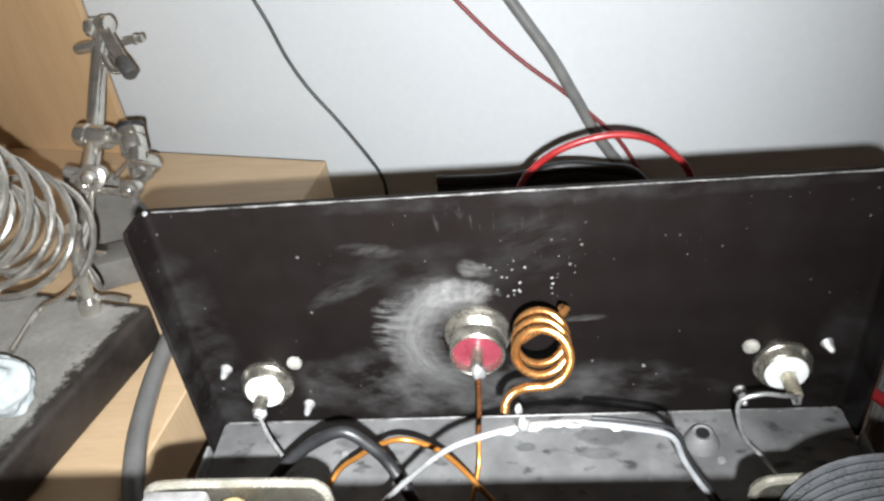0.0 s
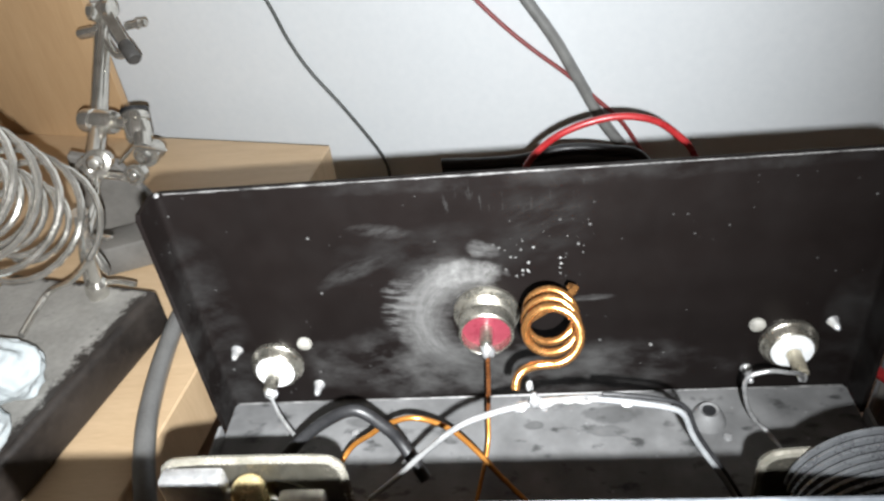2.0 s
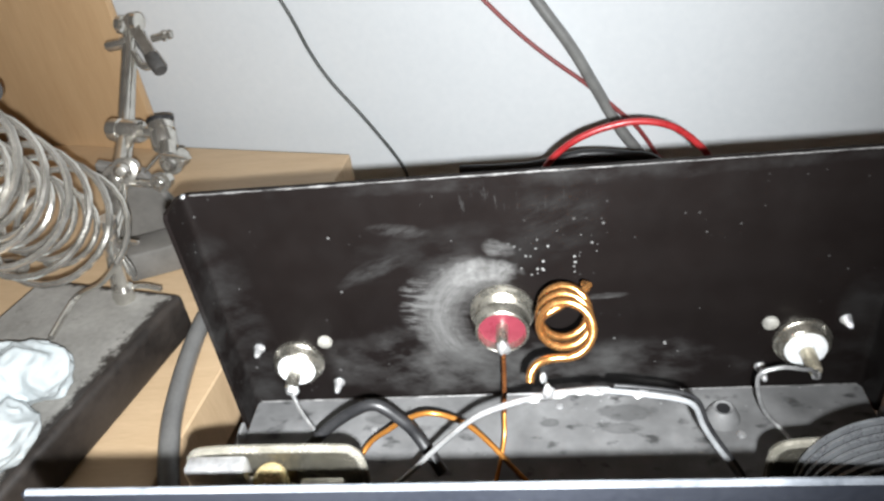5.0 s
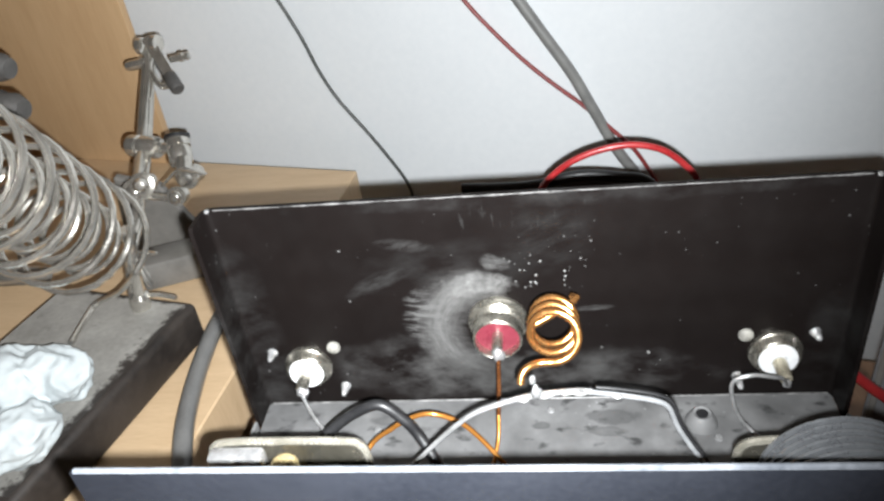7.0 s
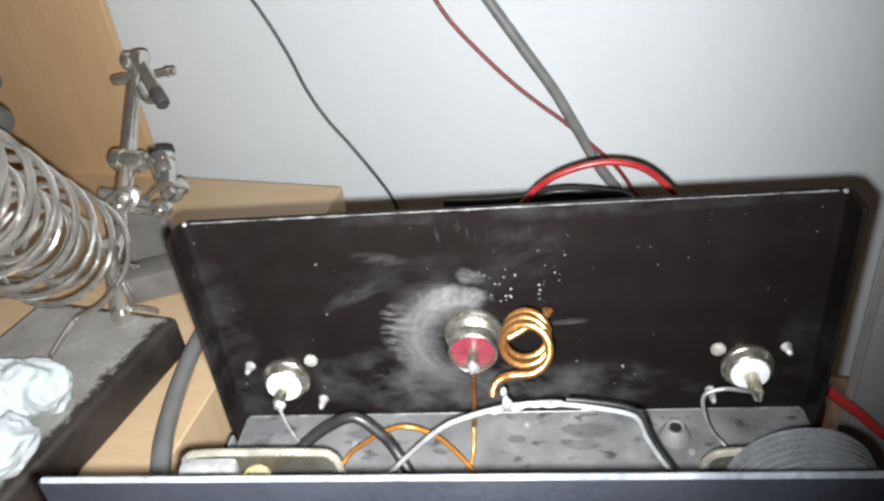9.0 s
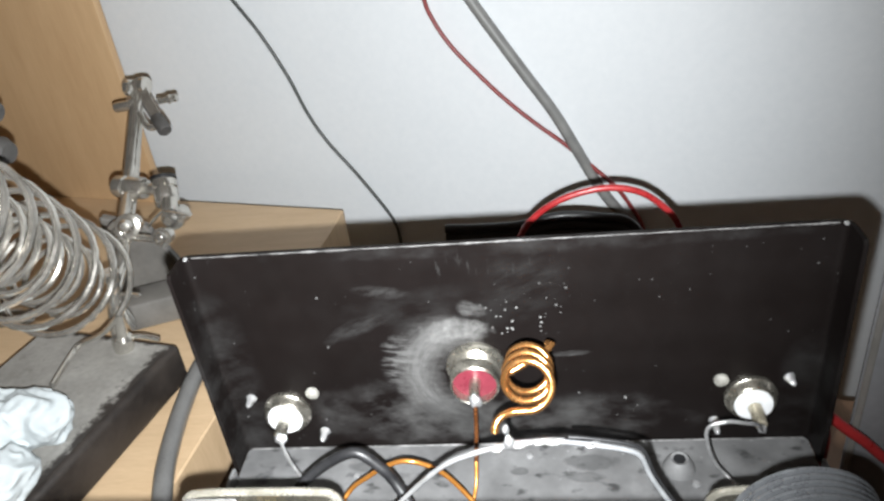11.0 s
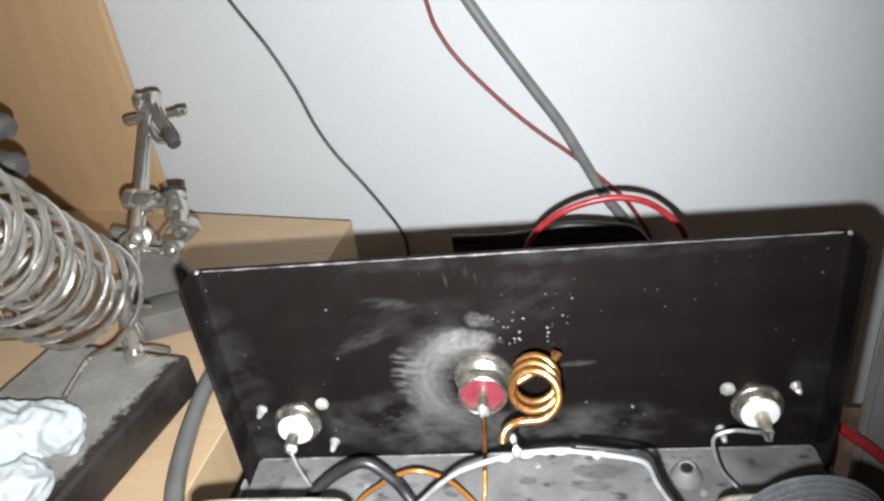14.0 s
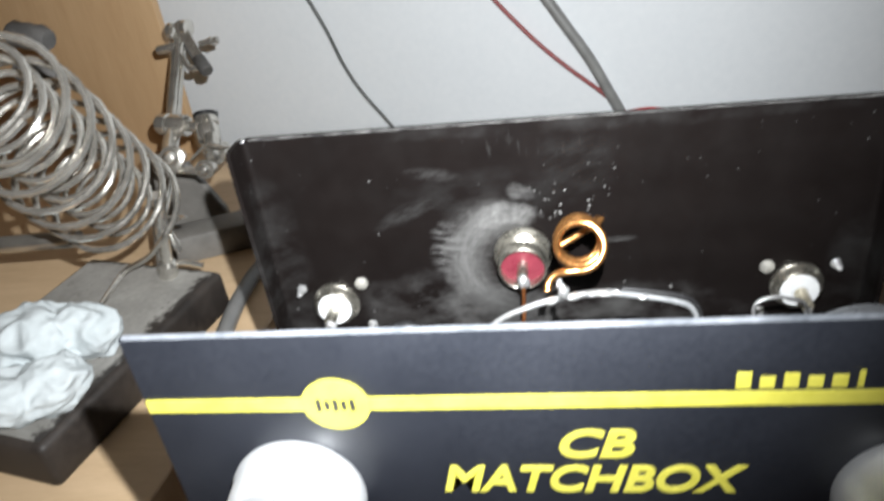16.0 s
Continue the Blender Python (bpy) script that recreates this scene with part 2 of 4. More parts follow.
WALL = blotchy("white_wall_paint", (0.70, 0.73, 0.75), (0.76, 0.785, 0.80), 6, 0.9, spec=0.2, fine=220, relief=0.1)
DESK_WOOD = wood("beech_desk", (0.56, 0.395, 0.235), (0.66, 0.48, 0.30), (2, 14, 2))
SIDE_WOOD = wood("beech_cabinet_side", (0.50, 0.325, 0.175), (0.57, 0.385, 0.215), (7, 7, 0.9))
TABLE_WOOD = wood("brown_table_wood", (0.19, 0.105, 0.060), (0.27, 0.160, 0.095), (12, 2, 2))
PANEL = worn_panel()
FLOORP = dusty_floor()
FRONT = blotchy("satin_black_front", (0.012, 0.0135, 0.018), (0.018, 0.020, 0.026), 40, 0.38, spec=0.5, fine=700, relief=0.12)
FRONT_EDGE = blotchy("highlit_front_edge", (0.10, 0.11, 0.125), (0.24, 0.255, 0.28), 60, 0.35, metal=0.2, fine=500, relief=0.1)
EDGE = blotchy("bare_edge", (0.012, 0.012, 0.012), (0.22, 0.215, 0.21), 150, 0.45, metal=0.3)
IRON = blotchy("cast_iron_paint", (0.012, 0.009, 0.0075), (0.036, 0.028, 0.023), 45, 0.6, fine=380, relief=0.3)
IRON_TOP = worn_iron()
NICKEL = blotchy("nickel_plate", (0.50, 0.48, 0.435), (0.72, 0.695, 0.64), 120, 0.18, metal=0.86, relief=0.05)
STEEL = blotchy("steel_wire", (0.50, 0.48, 0.435), (0.72, 0.695, 0.64), 120, 0.18, metal=0.86, relief=0.05)
CHROME = blotchy("tinned_frame", (0.24, 0.225, 0.18), (0.40, 0.375, 0.31), 150, 0.2, metal=0.9, relief=0.05)
RIM = blotchy("bright_rim", (0.36, 0.34, 0.28), (0.58, 0.55, 0.47), 200, 0.25, metal=0.7, relief=0.05)
DULL = blotchy("dull_rivet", (0.16, 0.155, 0.14), (0.30, 0.29, 0.26), 500, 0.5, relief=0.2)
TINNED = blotchy("socket_nickel", (0.42, 0.40, 0.34), (0.66, 0.63, 0.55), 300, 0.27, metal=0.94, relief=0.1)
ALU = blotchy("aluminium_vane", (0.15, 0.155, 0.165), (0.23, 0.24, 0.25), 150, 0.3, metal=0.5, relief=0.05)
KNOBM = blotchy("spun_aluminium", (0.80, 0.82, 0.84), (0.90, 0.91, 0.92), 90, 0.45, metal=0.6, relief=0.1)
BRASS = blotchy("brass", (0.55, 0.44, 0.22), (0.70, 0.57, 0.32), 150, 0.25, metal=0.6, relief=0.05)
COPPER = blotchy("copper_wire", (0.62, 0.27, 0.085), (0.86, 0.44, 0.16), 240, 0.24, metal=0.92, relief=0.1)
ENAMEL = blotchy("enamelled_copper", (0.50, 0.20, 0.04), (0.66, 0.29, 0.07), 240, 0.22, metal=0.7, relief=0.05)
SOLDER = blotchy("solder", (0.42, 0.42, 0.42), (0.68, 0.68, 0.68), 500, 0.18, metal=0.7, relief=0.4)
TEFLON = blotchy("white_insulator", (0.60, 0.61, 0.62), (0.70, 0.71, 0.71), 200, 0.35, relief=0.05)
REDPL = blotchy("red_insulator", (0.125, 0.018, 0.029), (0.170, 0.030, 0.043), 240, 0.3, relief=0.05)
BLACKR = blotchy("black_rubber", (0.010, 0.010, 0.011), (0.022, 0.022, 0.023), 180, 0.42, relief=0.1)
GREYC = blotchy("grey_sheath", (0.17, 0.17, 0.165), (0.23, 0.23, 0.22), 90, 0.45, relief=0.05)
DARKC = blotchy("dark_grey_sheath", (0.045, 0.05, 0.047), (0.075, 0.08, 0.075), 90, 0.4, relief=0.05)
MIDC = blotchy("slate_grey_sheath", (0.12, 0.118, 0.115), (0.17, 0.168, 0.162), 90, 0.35, relief=0.05)
REDW = blotchy("dull_red_sheath", (0.19, 0.028, 0.028), (0.26, 0.042, 0.040), 120, 0.4, relief=0.05)
REDC = blotchy("red_sheath", (0.28, 0.016, 0.018), (0.38, 0.030, 0.032), 120, 0.3, relief=0.05)
PAPER = blotchy("white_tissue", (0.44, 0.48, 0.49), (0.54, 0.58, 0.59), 70, 0.9, spec=0.1, fine=300, relief=0.25, depth=0.0005)
CASE = blotchy("grey_plastic_case", (0.15, 0.15, 0.155), (0.19, 0.19, 0.195), 30, 0.5, fine=600, relief=0.15)
YELLOW = blotchy("yellow_print", (0.52, 0.48, 0.06), (0.62, 0.57, 0.09), 200, 0.55, relief=0.05)
CLEAR = blotchy("clear_sleeve", (0.26, 0.27, 0.28), (0.44, 0.45, 0.46), 260, 0.18, metal=0.45, relief=0.1)
GREYM = blotchy("grey_painted_metal", (0.135, 0.128, 0.117), (0.19, 0.18, 0.165), 45, 0.45, fine=300, relief=0.1)
PINM = blotchy("dull_brass_pin", (0.42, 0.38, 0.28), (0.58, 0.53, 0.42), 300, 0.3, metal=0.7, relief=0.1)
DARKCU = blotchy("darkened_copper", (0.16, 0.055, 0.02), (0.26, 0.10, 0.035), 240, 0.25, metal=0.7, relief=0.05)
CLIPM = blotchy("dull_grey_clip", (0.045, 0.043, 0.041), (0.095, 0.09, 0.085), 120, 0.5, relief=0.3)


# ---- mesh helpers ----
def smooth_line(pts, steps=8):
    p = [Vector(q) for q in pts]
    p = [2 * p[0] - p[1]] + p + [2 * p[-1] - p[-2]]
    out = []
    for i in range(1, len(p) - 2):
        a, b, c, d = p[i - 1:i + 3]
        for k in range(steps):
            t = k / steps
            out.append(0.5 * (2 * b + (c - a) * t + (2 * a - 5 * b + 4 * c - d) * t * t + (3 * b - a - 3 * c + d) * t ** 3))
    return out + [p[-2]]


def sweep(bm, line, radius, sides=10, taper=None, caps=True):
    """A round bar along a line of points; taper gives the radius at each share of the length."""
    n, rings, side = len(line), [], None
    for i, q in enumerate(line):
        ahead = (line[min(i + 1, n - 1)] - line[max(i - 1, 0)]).normalized()
        if side is None:
            side = ahead.orthogonal().normalized()
        side = (side - ahead * side.dot(ahead)).normalized()
        up = ahead.cross(side)
        r = radius if taper is None else radius * taper(i / (n - 1))
        rings.append([bm.verts.new(q + r * (math.cos(2 * math.pi * k / sides) * side + math.sin(2 * math.pi * k / sides) * up)) for k in range(sides)])
    for a, b in zip(rings, rings[1:]):
        for k in range(sides):
            bm.faces.new((a[k], a[(k + 1) % sides], b[(k + 1) % sides], b[k]))
    if caps:
        bm.faces.new(rings[0][::-1])
        bm.faces.new(rings[-1])
    return bm


def lathe(bm, profile, m=Matrix(), sides=32):
    """Turns (radius, height) pairs round the local z axis."""
    rings = []
    for r, h in profile:
        if r < 1e-7:
            rings.append([bm.verts.new(m @ Vector((0, 0, h)))])
        else:
            rings.append([bm.verts.new(m @ Vector((r * math.cos(2 * math.pi * k / sides), r * math.sin(2 * math.pi * k / sides), h))) for k in range(sides)])
    for a, b in zip(rings, rings[1:]):
        for k in range(sides):
            j = (k + 1) % sides
            if len(a) == 1 and len(b) == 1:
                continue
            if len(a) == 1:
                bm.faces.new((a[0], b[k], b[j]))
            elif len(b) == 1:
                bm.faces.new((a[k], a[j], b[0]))
            else:
                bm.faces.new((a[k], a[j], b[j], b[k]))
    return bm


def block(bm, size, centre, bevel=0.0, segments=2, m=Matrix()):
    made = bmesh.ops.create_cube(bm, size=1.0, matrix=m @ Matrix.LocRotScale(centre, None, size))
    if bevel:
        edges = list({e for v in made["verts"] for e in v.link_edges})
        bmesh.ops.bevel(bm, geom=edges, offset=bevel, segments=segments, affect="EDGES", profile=0.5)
    return bm


def plate(bm, outline, thick, m=Matrix(), bevel=0.0):
    """A flat plate: outline in the local xy plane, thick along local z."""
    f = bm.faces.new([bm.verts.new(m @ Vector((x, y, 0))) for x, y in outline])
    up = (m.to_3x3() @ Vector((0, 0, 1))).normalized() * thick
    made = bmesh.ops.extrude_face_region(bm, geom=[f])
    top = [v for v in made["geom"] if isinstance(v, bmesh.types.BMVert)]
    bmesh.ops.translate(bm, vec=up, verts=top)
    bmesh.ops.recalc_face_normals(bm, faces=bm.faces[:])
    if bevel:
        es = [e for e in bm.edges if len(e.link_faces) == 2 and e.calc_face_angle(0) > 0.9]
        bmesh.ops.bevel(bm, geom=es, offset=bevel, segments=1, affect="EDGES")
    return bm


def finish(name, bm, mat, smooth=True):
    bmesh.ops.recalc_face_normals(bm, faces=bm.faces[:])
    me = bpy.data.meshes.new(name)
    bm.to_mesh(me)
    bm.free()
    me.materials.append(mat)
    if smooth:
        me.polygons.foreach_set("use_smooth", [True] * len(me.polygons))
        me.set_sharp_from_angle(angle=radians(40))
    return me


def part(name, bm, mat, parent, label="", smooth=True):
    ob = new(name, finish(name, bm, mat, smooth))
    ob.parent = parent
    if label:
        ob["label"] = label
    return ob


def thing(name, bm, mat, label, category, group="", kind="", smooth=True):
    return tagged(new(name, finish(name, bm, mat, smooth)), label, category, group, kind)


def holder(name, label, category, at=(0, 0, 0), group=""):
    ob = new(name)
    ob.location = at
    ob.empty_display_size = 0.01
    return tagged(ob, label, category, group)


def bm_new():
    return bmesh.new()


TURN = radians(-13.3)
DESK = Matrix.Rotation(TURN, 4, "Z")
DESK_Z, SLAB_Z, LOW_Z = -0.055, -0.034, -0.105


def dk(u, v, z):
    """A point given along the desk's and the wall's own axes."""
    return DESK @ Vector((u, v, z))


def facing(at, toward):
    """A pose at a point with local z along a direction."""
    return Matrix.Translation(at) @ Vector(toward).to_track_quat("Z", "Y").to_matrix().to_4x4()


# ---- setting ----
thing("wall_back", block(bm_new(), (3.2, 0.1, 2.6), (0.4, 0.3135, 0.52), m=DESK), WALL, "white painted wall behind the desk", "wall", kind="structure")
thing("desk_top", plate(bm_new(), [(-0.2175, -0.640), (-0.1125, 0.2605), (-0.9000, 0.4466), (-1.0500, -0.640)], 0.030, Matrix.Translation((0, 0, DESK_Z - 0.030)), 0.0006), DESK_WOOD,
      "beech laminate desk top with fine grain", "desk", kind="structure", smooth=False)
thing("low_table_top", block(bm_new(), (1.35, 0.79, 0.025), (0.375, -0.2370, LOW_Z - 0.0125), 0.001, m=DESK), TABLE_WOOD, "brown wooden table top lower than the desk", "table top", kind="structure")
thing("floor", block(bm_new(), (3.2, 2.6, 0.05), (0.4, -1.0365, -0.805), m=DESK), DESK_WOOD, "wooden room floor", "floor", kind="structure")
thing("wall_left", block(bm_new(), (0.1, 2.5, 2.6), (-1.25, -0.9865, 0.52), m=DESK), WALL, "white painted side wall", "wall", kind="structure")
thing("wall_right", block(bm_new(), (0.1, 2.5, 2.6), (2.05, -0.9865, 0.52), m=DESK), WALL, "white painted side wall", "wall", kind="structure")

thing("cabinet", block(bm_new(), (0.300, 0.006, 0.60), (-0.309 - 0.150, 0.2262, DESK_Z + 0.30), 0.0006, m=DESK), SIDE_WOOD, "beech veneered cabinet panel standing before the white wall", "cabinet")
under = holder("equipment_case", "black metal equipment case under the opened tuner", "case", (0, 0, 0))
part("body", block(bm_new(), (0.150, 0.070, -LOW_Z - 0.0014), (0.001, -0.0415, (LOW_Z - 0.0014) / 2), 0.0015), FRONT, under)
part("lid_seam", block(bm_new(), (0.1506, 0.0706, 0.0008), (0.001, -0.0415, -0.010), 0.0002), EDGE, under)


# ---- antenna tuner ----
X0, X1, H, YF, FZ = -0.0822, 0.0857, 0.0718, -0.0832, 0.0694
tuner = holder("antenna_tuner", "opened black metal antenna tuner box with front and rear panels", "radio tuner", (0, 0, 0))

# rear panel: a folded sheet with forward side flanges
FLANGE, SHEET = 0.0095, 0.0012
inner = [(X0, -FLANGE, H - 0.0012, -1, 0), (X0, -FLANGE + 0.0008, H, -1, 0), (X0, -0.0018, H, -1, 0), (X0 + 0.0002, -0.0010, H, -0.92, 0.38), (X0 + 0.0005, -0.0005, H, -0.7, 0.7), (X0 + 0.0010, -0.0002, H, -0.38, 0.92)]
inner += [(X0 + 0.0018 + (X1 - X0 - 0.0036) * k / 12, 0, H, 0, 1) for k in range(13)]
inner += [(X1 - 0.0010, -0.0002, H, 0.38, 0.92), (X1 - 0.0005, -0.0005, H, 0.7, 0.7), (X1 - 0.0002, -0.0010, H, 0.92, 0.38), (X1, -0.0018, H, 1, 0), (X1, -FLANGE + 0.0008, H, 1, 0), (X1, -FLANGE, H - 0.0012, 1, 0)]
bm = bm_new()
cols = [[bm.verts.new((x, y, 0)), bm.verts.new((x, y, z)), bm.verts.new((x + SHEET * nx, y + SHEET * ny, z)), bm.verts.new((x + SHEET * nx, y + SHEET * ny, 0))] for x, y, z, nx, ny in inner]
for a, b_ in zip(cols, cols[1:]):
    for k in range(4):
        bm.faces.new((a[k], a[(k + 1) % 4], b_[(k + 1) % 4], b_[k]))
bm.faces.new(cols[0])
bm.faces.new(cols[-1][::-1])
rear = part("rear_panel", bm, PANEL, tuner, "worn black paint rubbed grey round the middle socket")
bm = bm_new()
line = [Vector((X0 + 0.002 + (X1 - X0 - 0.004) * i / 60, -0.0001, H - 0.00025 + 0.00012 * noise.noise((i * 0.7, 0, 0)))) for i in range(61)]
sweep(bm, line, 0.00042, 6, taper=lambda s: 0.35 + 0.65 * abs(noise.noise((s * 23, 3, 0))) * 2)
part("top_edge", bm, EDGE, rear, "top edge worn to bare metal")
for x in (X0 + 0.0006, X1 - 0.0006):
    bm = bm_new()
    lathe(bm, [(0.0007, 0), (0.0005, 0.0003), (0, 0.0004)], facing((x, -0.0006, H - 0.0002), (0, -0.5, 0.85)), 8)
    part("bare_chip", bm, SOLDER, rear, "small chip of bare metal at the corner")

bm = bm_new()
block(bm, (X1 - X0, -YF, 0.0012), ((X0 + X1) / 2, YF / 2, -0.0006), 0.0003)
floorp = part("floor_plate", bm, FLOORP, tuner, "dusty black floor sheet, toned up for the light on it, with dark stains")
for x in (X0, X1):
    bm = bm_new()
    block(bm, (0.0010, -YF - FLANGE - 0.004, 0.0045), (x + (0.0002 if x > 0 else -0.0002), (YF - FLANGE) / 2, 0.0016), 0.0002)
    part("floor_flange", bm, FLOORP, floorp)
bm = bm_new()
sweep(bm, [Vector((X0 + 0.001, -0.0002, 0.0001)), Vector((X1 - 0.001, -0.0002, 0.0001))], 0.0003, 6)
part("fold", bm, EDGE, floorp)

bm = bm_new()
FX0, FX1 = -0.0770, 0.0818
block(bm, (FX1 - FX0, 0.0012, FZ + 0.001), ((FX0 + FX1) / 2, YF - 0.0006, (FZ - 0.001) / 2), 0.0003)
front = part("front_panel", bm, FRONT, tuner, "satin blue-black front panel with yellow print")
FY = YF - 0.0012
# pale strip along the top: the edge's highlight is put into its colour
bm = bm_new()
sweep(bm, [Vector((FX0 + 0.0008 + (FX1 - FX0 - 0.0016) * i / 40, YF - 0.0006, FZ - 0.0002 + 0.00008 * noise.noise((i * 0.8, 2, 0)))) for i in range(41)], 0.00062, 8)
part("top_edge", bm, FRONT_EDGE, front, "rounded top edge with its highlight put into the colour")


def on_front(size, x, z, name, mat=YELLOW, label=""):
    bm = bm_new()
    block(bm, (size[0], 0.0003, size[1]), (x, FY - 0.00013, z))
    return part(name, bm, mat, front, label, smooth=False)


def lettering(text, height, x, z, width, name):
    """Raised print in the built-in font, slanted, on the front panel."""
    cu = bpy.data.curves.new(name, "FONT")
    cu.body, cu.size, cu.extrude, cu.shear, cu.offset = text, 1.0, 0.02, 0.25, 0.025
    cu.align_x = "CENTER"
    ob = new(name, cu)
    me = bpy.data.meshes.new_from_object(ob.evaluated_get(bpy.context.evaluated_depsgraph_get()))
    bpy.data.objects.remove(ob)
    co = np.array([v.co for v in me.vertices])
    lo, hi = co.min(0), co.max(0)
    k = np.array((width, height, 0.0003)) / np.maximum(hi - lo, 1e-9)
    for v, c in zip(me.vertices, (co - (lo + hi) / 2) * k):
        v.co = (x + c[0], FY - 0.00013 + c[2], z + c[1])
    me.materials.clear()
    me.materials.append(YELLOW)
    out = new(name, me)
    out.parent = front
    return out


on_front((FX1 - FX0 - 0.001, 0.0030), (FX0 + FX1) / 2, 0.0531, "stripe", label="thin yellow stripe")
lettering("CB", 0.0072, 0.0082, 0.0424, 0.0138, "lettering")
lettering("MATCHBOX", 0.0072, 0.0068, 0.0331, 0.0565, "lettering")
bm = bm_new()
m = facing((-0.0390, FY - 0.0003, 0.0533), (0, -1, 0))
lathe(bm, [(0, 0.0003), (0.0062, 0.0003), (0.0062, 0)], m @ Matrix.Diagonal((1.04, 0.98, 1, 1)))
badge = part("badge", bm, YELLOW, front, "oval yellow badge", smooth=False)
for i in range(5):
    bm = bm_new()
    block(bm, (0.0009, 0.0002, 0.0028 - 0.0007 * (i % 2)), (-0.0390 + (i - 2) * 0.0016, FY - 0.0007, 0.0533))
    part("print_bar", bm, FRONT, badge, smooth=False)
for i, (dx, h) in enumerate(((0, 1), (1, 0.7), (2, 0.9), (3, 0.7), (4, 0.75), (4.85, 1.0))):
    on_front((0.0024 if i < 5 else 0.0009, 0.0034 * h), 0.0324 + dx * 0.0038, 0.0554 + 0.0017 * h, "brand_bar")
on_front((0.0035, 0.0010), 0.0575, 0.0566, "brand_bar")
for x in (-0.0507, 0.0630):
    bm = bm_new()
    m = facing((x, FY, 0.0303), (0, -1, 0))
    lathe(bm, [(0.0132, 0), (0.0136, 0.0010), (0.0136, 0.003), (0.0132, 0.004), (0.0128, 0.0105), (0.0120, 0.0117), (0.007, 0.0121), (0, 0.0119)], m, 40)
    knob = part("knob", bm, KNOBM, front, "turned bright aluminium knob")
    bm = bm_new()
    block(bm, (0.001, 0.0004, 0.009), (x, FY - 0.0121, 0.0355))
    part("pointer", bm, BLACKR, knob)


def screw_at(x, z, parent, long=0.004, tilt=(0, 0)):
    bm = bm_new()
    m = facing((x, 0, z), (tilt[0], -1, tilt[1]))
    lathe(bm, [(0.0017, 0), (0.0016, 0.0006), (0.0012, 0.0010), (0.0011, long * 0.6), (0.0007, long), (0, long + 0.0006)], m, 10)
    return part("screw", bm, SOLDER, parent)


def flat_rivet(x, z, parent):
    bm = bm_new()
    lathe(bm, [(0.0021, 0), (0.0020, 0.0008), (0.0013, 0.0013), (0, 0.0014)], facing((x, 0, z), (0, -1, 0)), 14)
    return part("rivet", bm, DULL, parent, "dull pale rivet")


def socket(x, z, long, nut_dir):
    """The back of a coaxial socket: metal collar, white disc, hollow pin."""
    bm = bm_new()
    m = facing((x, 0, z), (0, -1, 0))
    lathe(bm, [(0.0072, 0), (0.0072, 0.0012), (0.0066, 0.0018), (0.0064, 0.0032), (0.0058, 0.0038), (0.0052, 0.0038)], m)
    so = part("socket", bm, TINNED, tuner, "coaxial socket back with white insulator")
    bm = bm_new()
    lathe(bm, [(0.0053, 0.002), (0.0053, 0.0040), (0.0050, 0.0044), (0.0022, 0.0045), (0.0019, 0.0041), (0, 0.0041)], m)
    part("insulator", bm, TEFLON, so, "white plastic disc")
    bm = bm_new()
    lathe(bm, [(0.0019, 0.005), (0.0018, 0.0095), (0.0016, long), (0.0011, long + 0.0003), (0.0010, long - 0.002), (0, long - 0.002)], m, 16)
    part("pin", bm, PINM if nut_dir else TINNED, so, "hollow solder pin")
    return so


left_socket, right_socket = socket(-0.0657, 0.0160, 0.0105, 0), socket(0.0683, 0.0168, 0.0115, 1)
screw_at(-0.0760, 0.0212, left_socket, 0.0035), screw_at(-0.0560, 0.0070, left_socket, 0.0040), flat_rivet(-0.0568, 0.0228, left_socket)
screw_at(0.0780, 0.0232, right_socket, 0.0030, (0.15, -0.1)), screw_at(0.0592, 0.0075, right_socket, 0.005), flat_rivet(0.0600, 0.0230, right_socket)

# middle socket: threaded nickel body, red insulator, pin with solder
RX, RZ = -0.0074, 0.0310
m = facing((RX, 0, RZ), (0, -1, 0))
bm = bm_new()
prof = [(0.0084, 0), (0.0084, 0.0010), (0.0074, 0.0013)]
for k in range(4):
    prof += [(0.0064, 0.0016 + k * 0.0010), (0.0071, 0.0021 + k * 0.0010)]
prof += [(0.0068, 0.0056), (0.0068, 0.0086), (0.0064, 0.0090), (0.0061, 0.0088), (0.0060, 0.0052)]
lathe(bm, prof, m)
red_socket = part("socket", bm, TINNED, tuner, "threaded nickel socket with a red insulator")
bm = bm_new()
lathe(bm, [(0.0061, 0.0050), (0.0061, 0.0062), (0.0030, 0.0066), (0, 0.0066)], m)
part("insulator", bm, REDPL, red_socket, "red plastic disc")
bm = bm_new()
lathe(bm, [(0.0016, 0.006), (0.0015, 0.0120), (0.0012, 0.0130), (0, 0.0132)], m, 14)
part("pin", bm, TINNED, red_socket)


def blob(at, r, seed, stretch=(1, 1, 1)):
    bm = bm_new()
    bmesh.ops.create_icosphere(bm, subdivisions=2, radius=1.0)
    for v in bm.verts:
        k = r * (1 + 0.35 * noise.noise(v.co * 1.7 + Vector((seed, 0, 0))))
        v.co = Vector(at) + Vector((v.co.x * k * stretch[0], v.co.y * k * stretch[1], v.co.z * k * stretch[2]))
    return bm


part("solder_joint", blob((RX + 0.0002, -0.0130, RZ - 0.0012), 0.0018, 1, (1, 1, 1.3)), SOLDER, red_socket)


def wire(name, pts, r, mat, parent, label="", taper=None, steps=8, sides=10):
    return part(name, sweep(bm_new(), smooth_line(pts, steps), r, sides, taper), mat, parent, label)


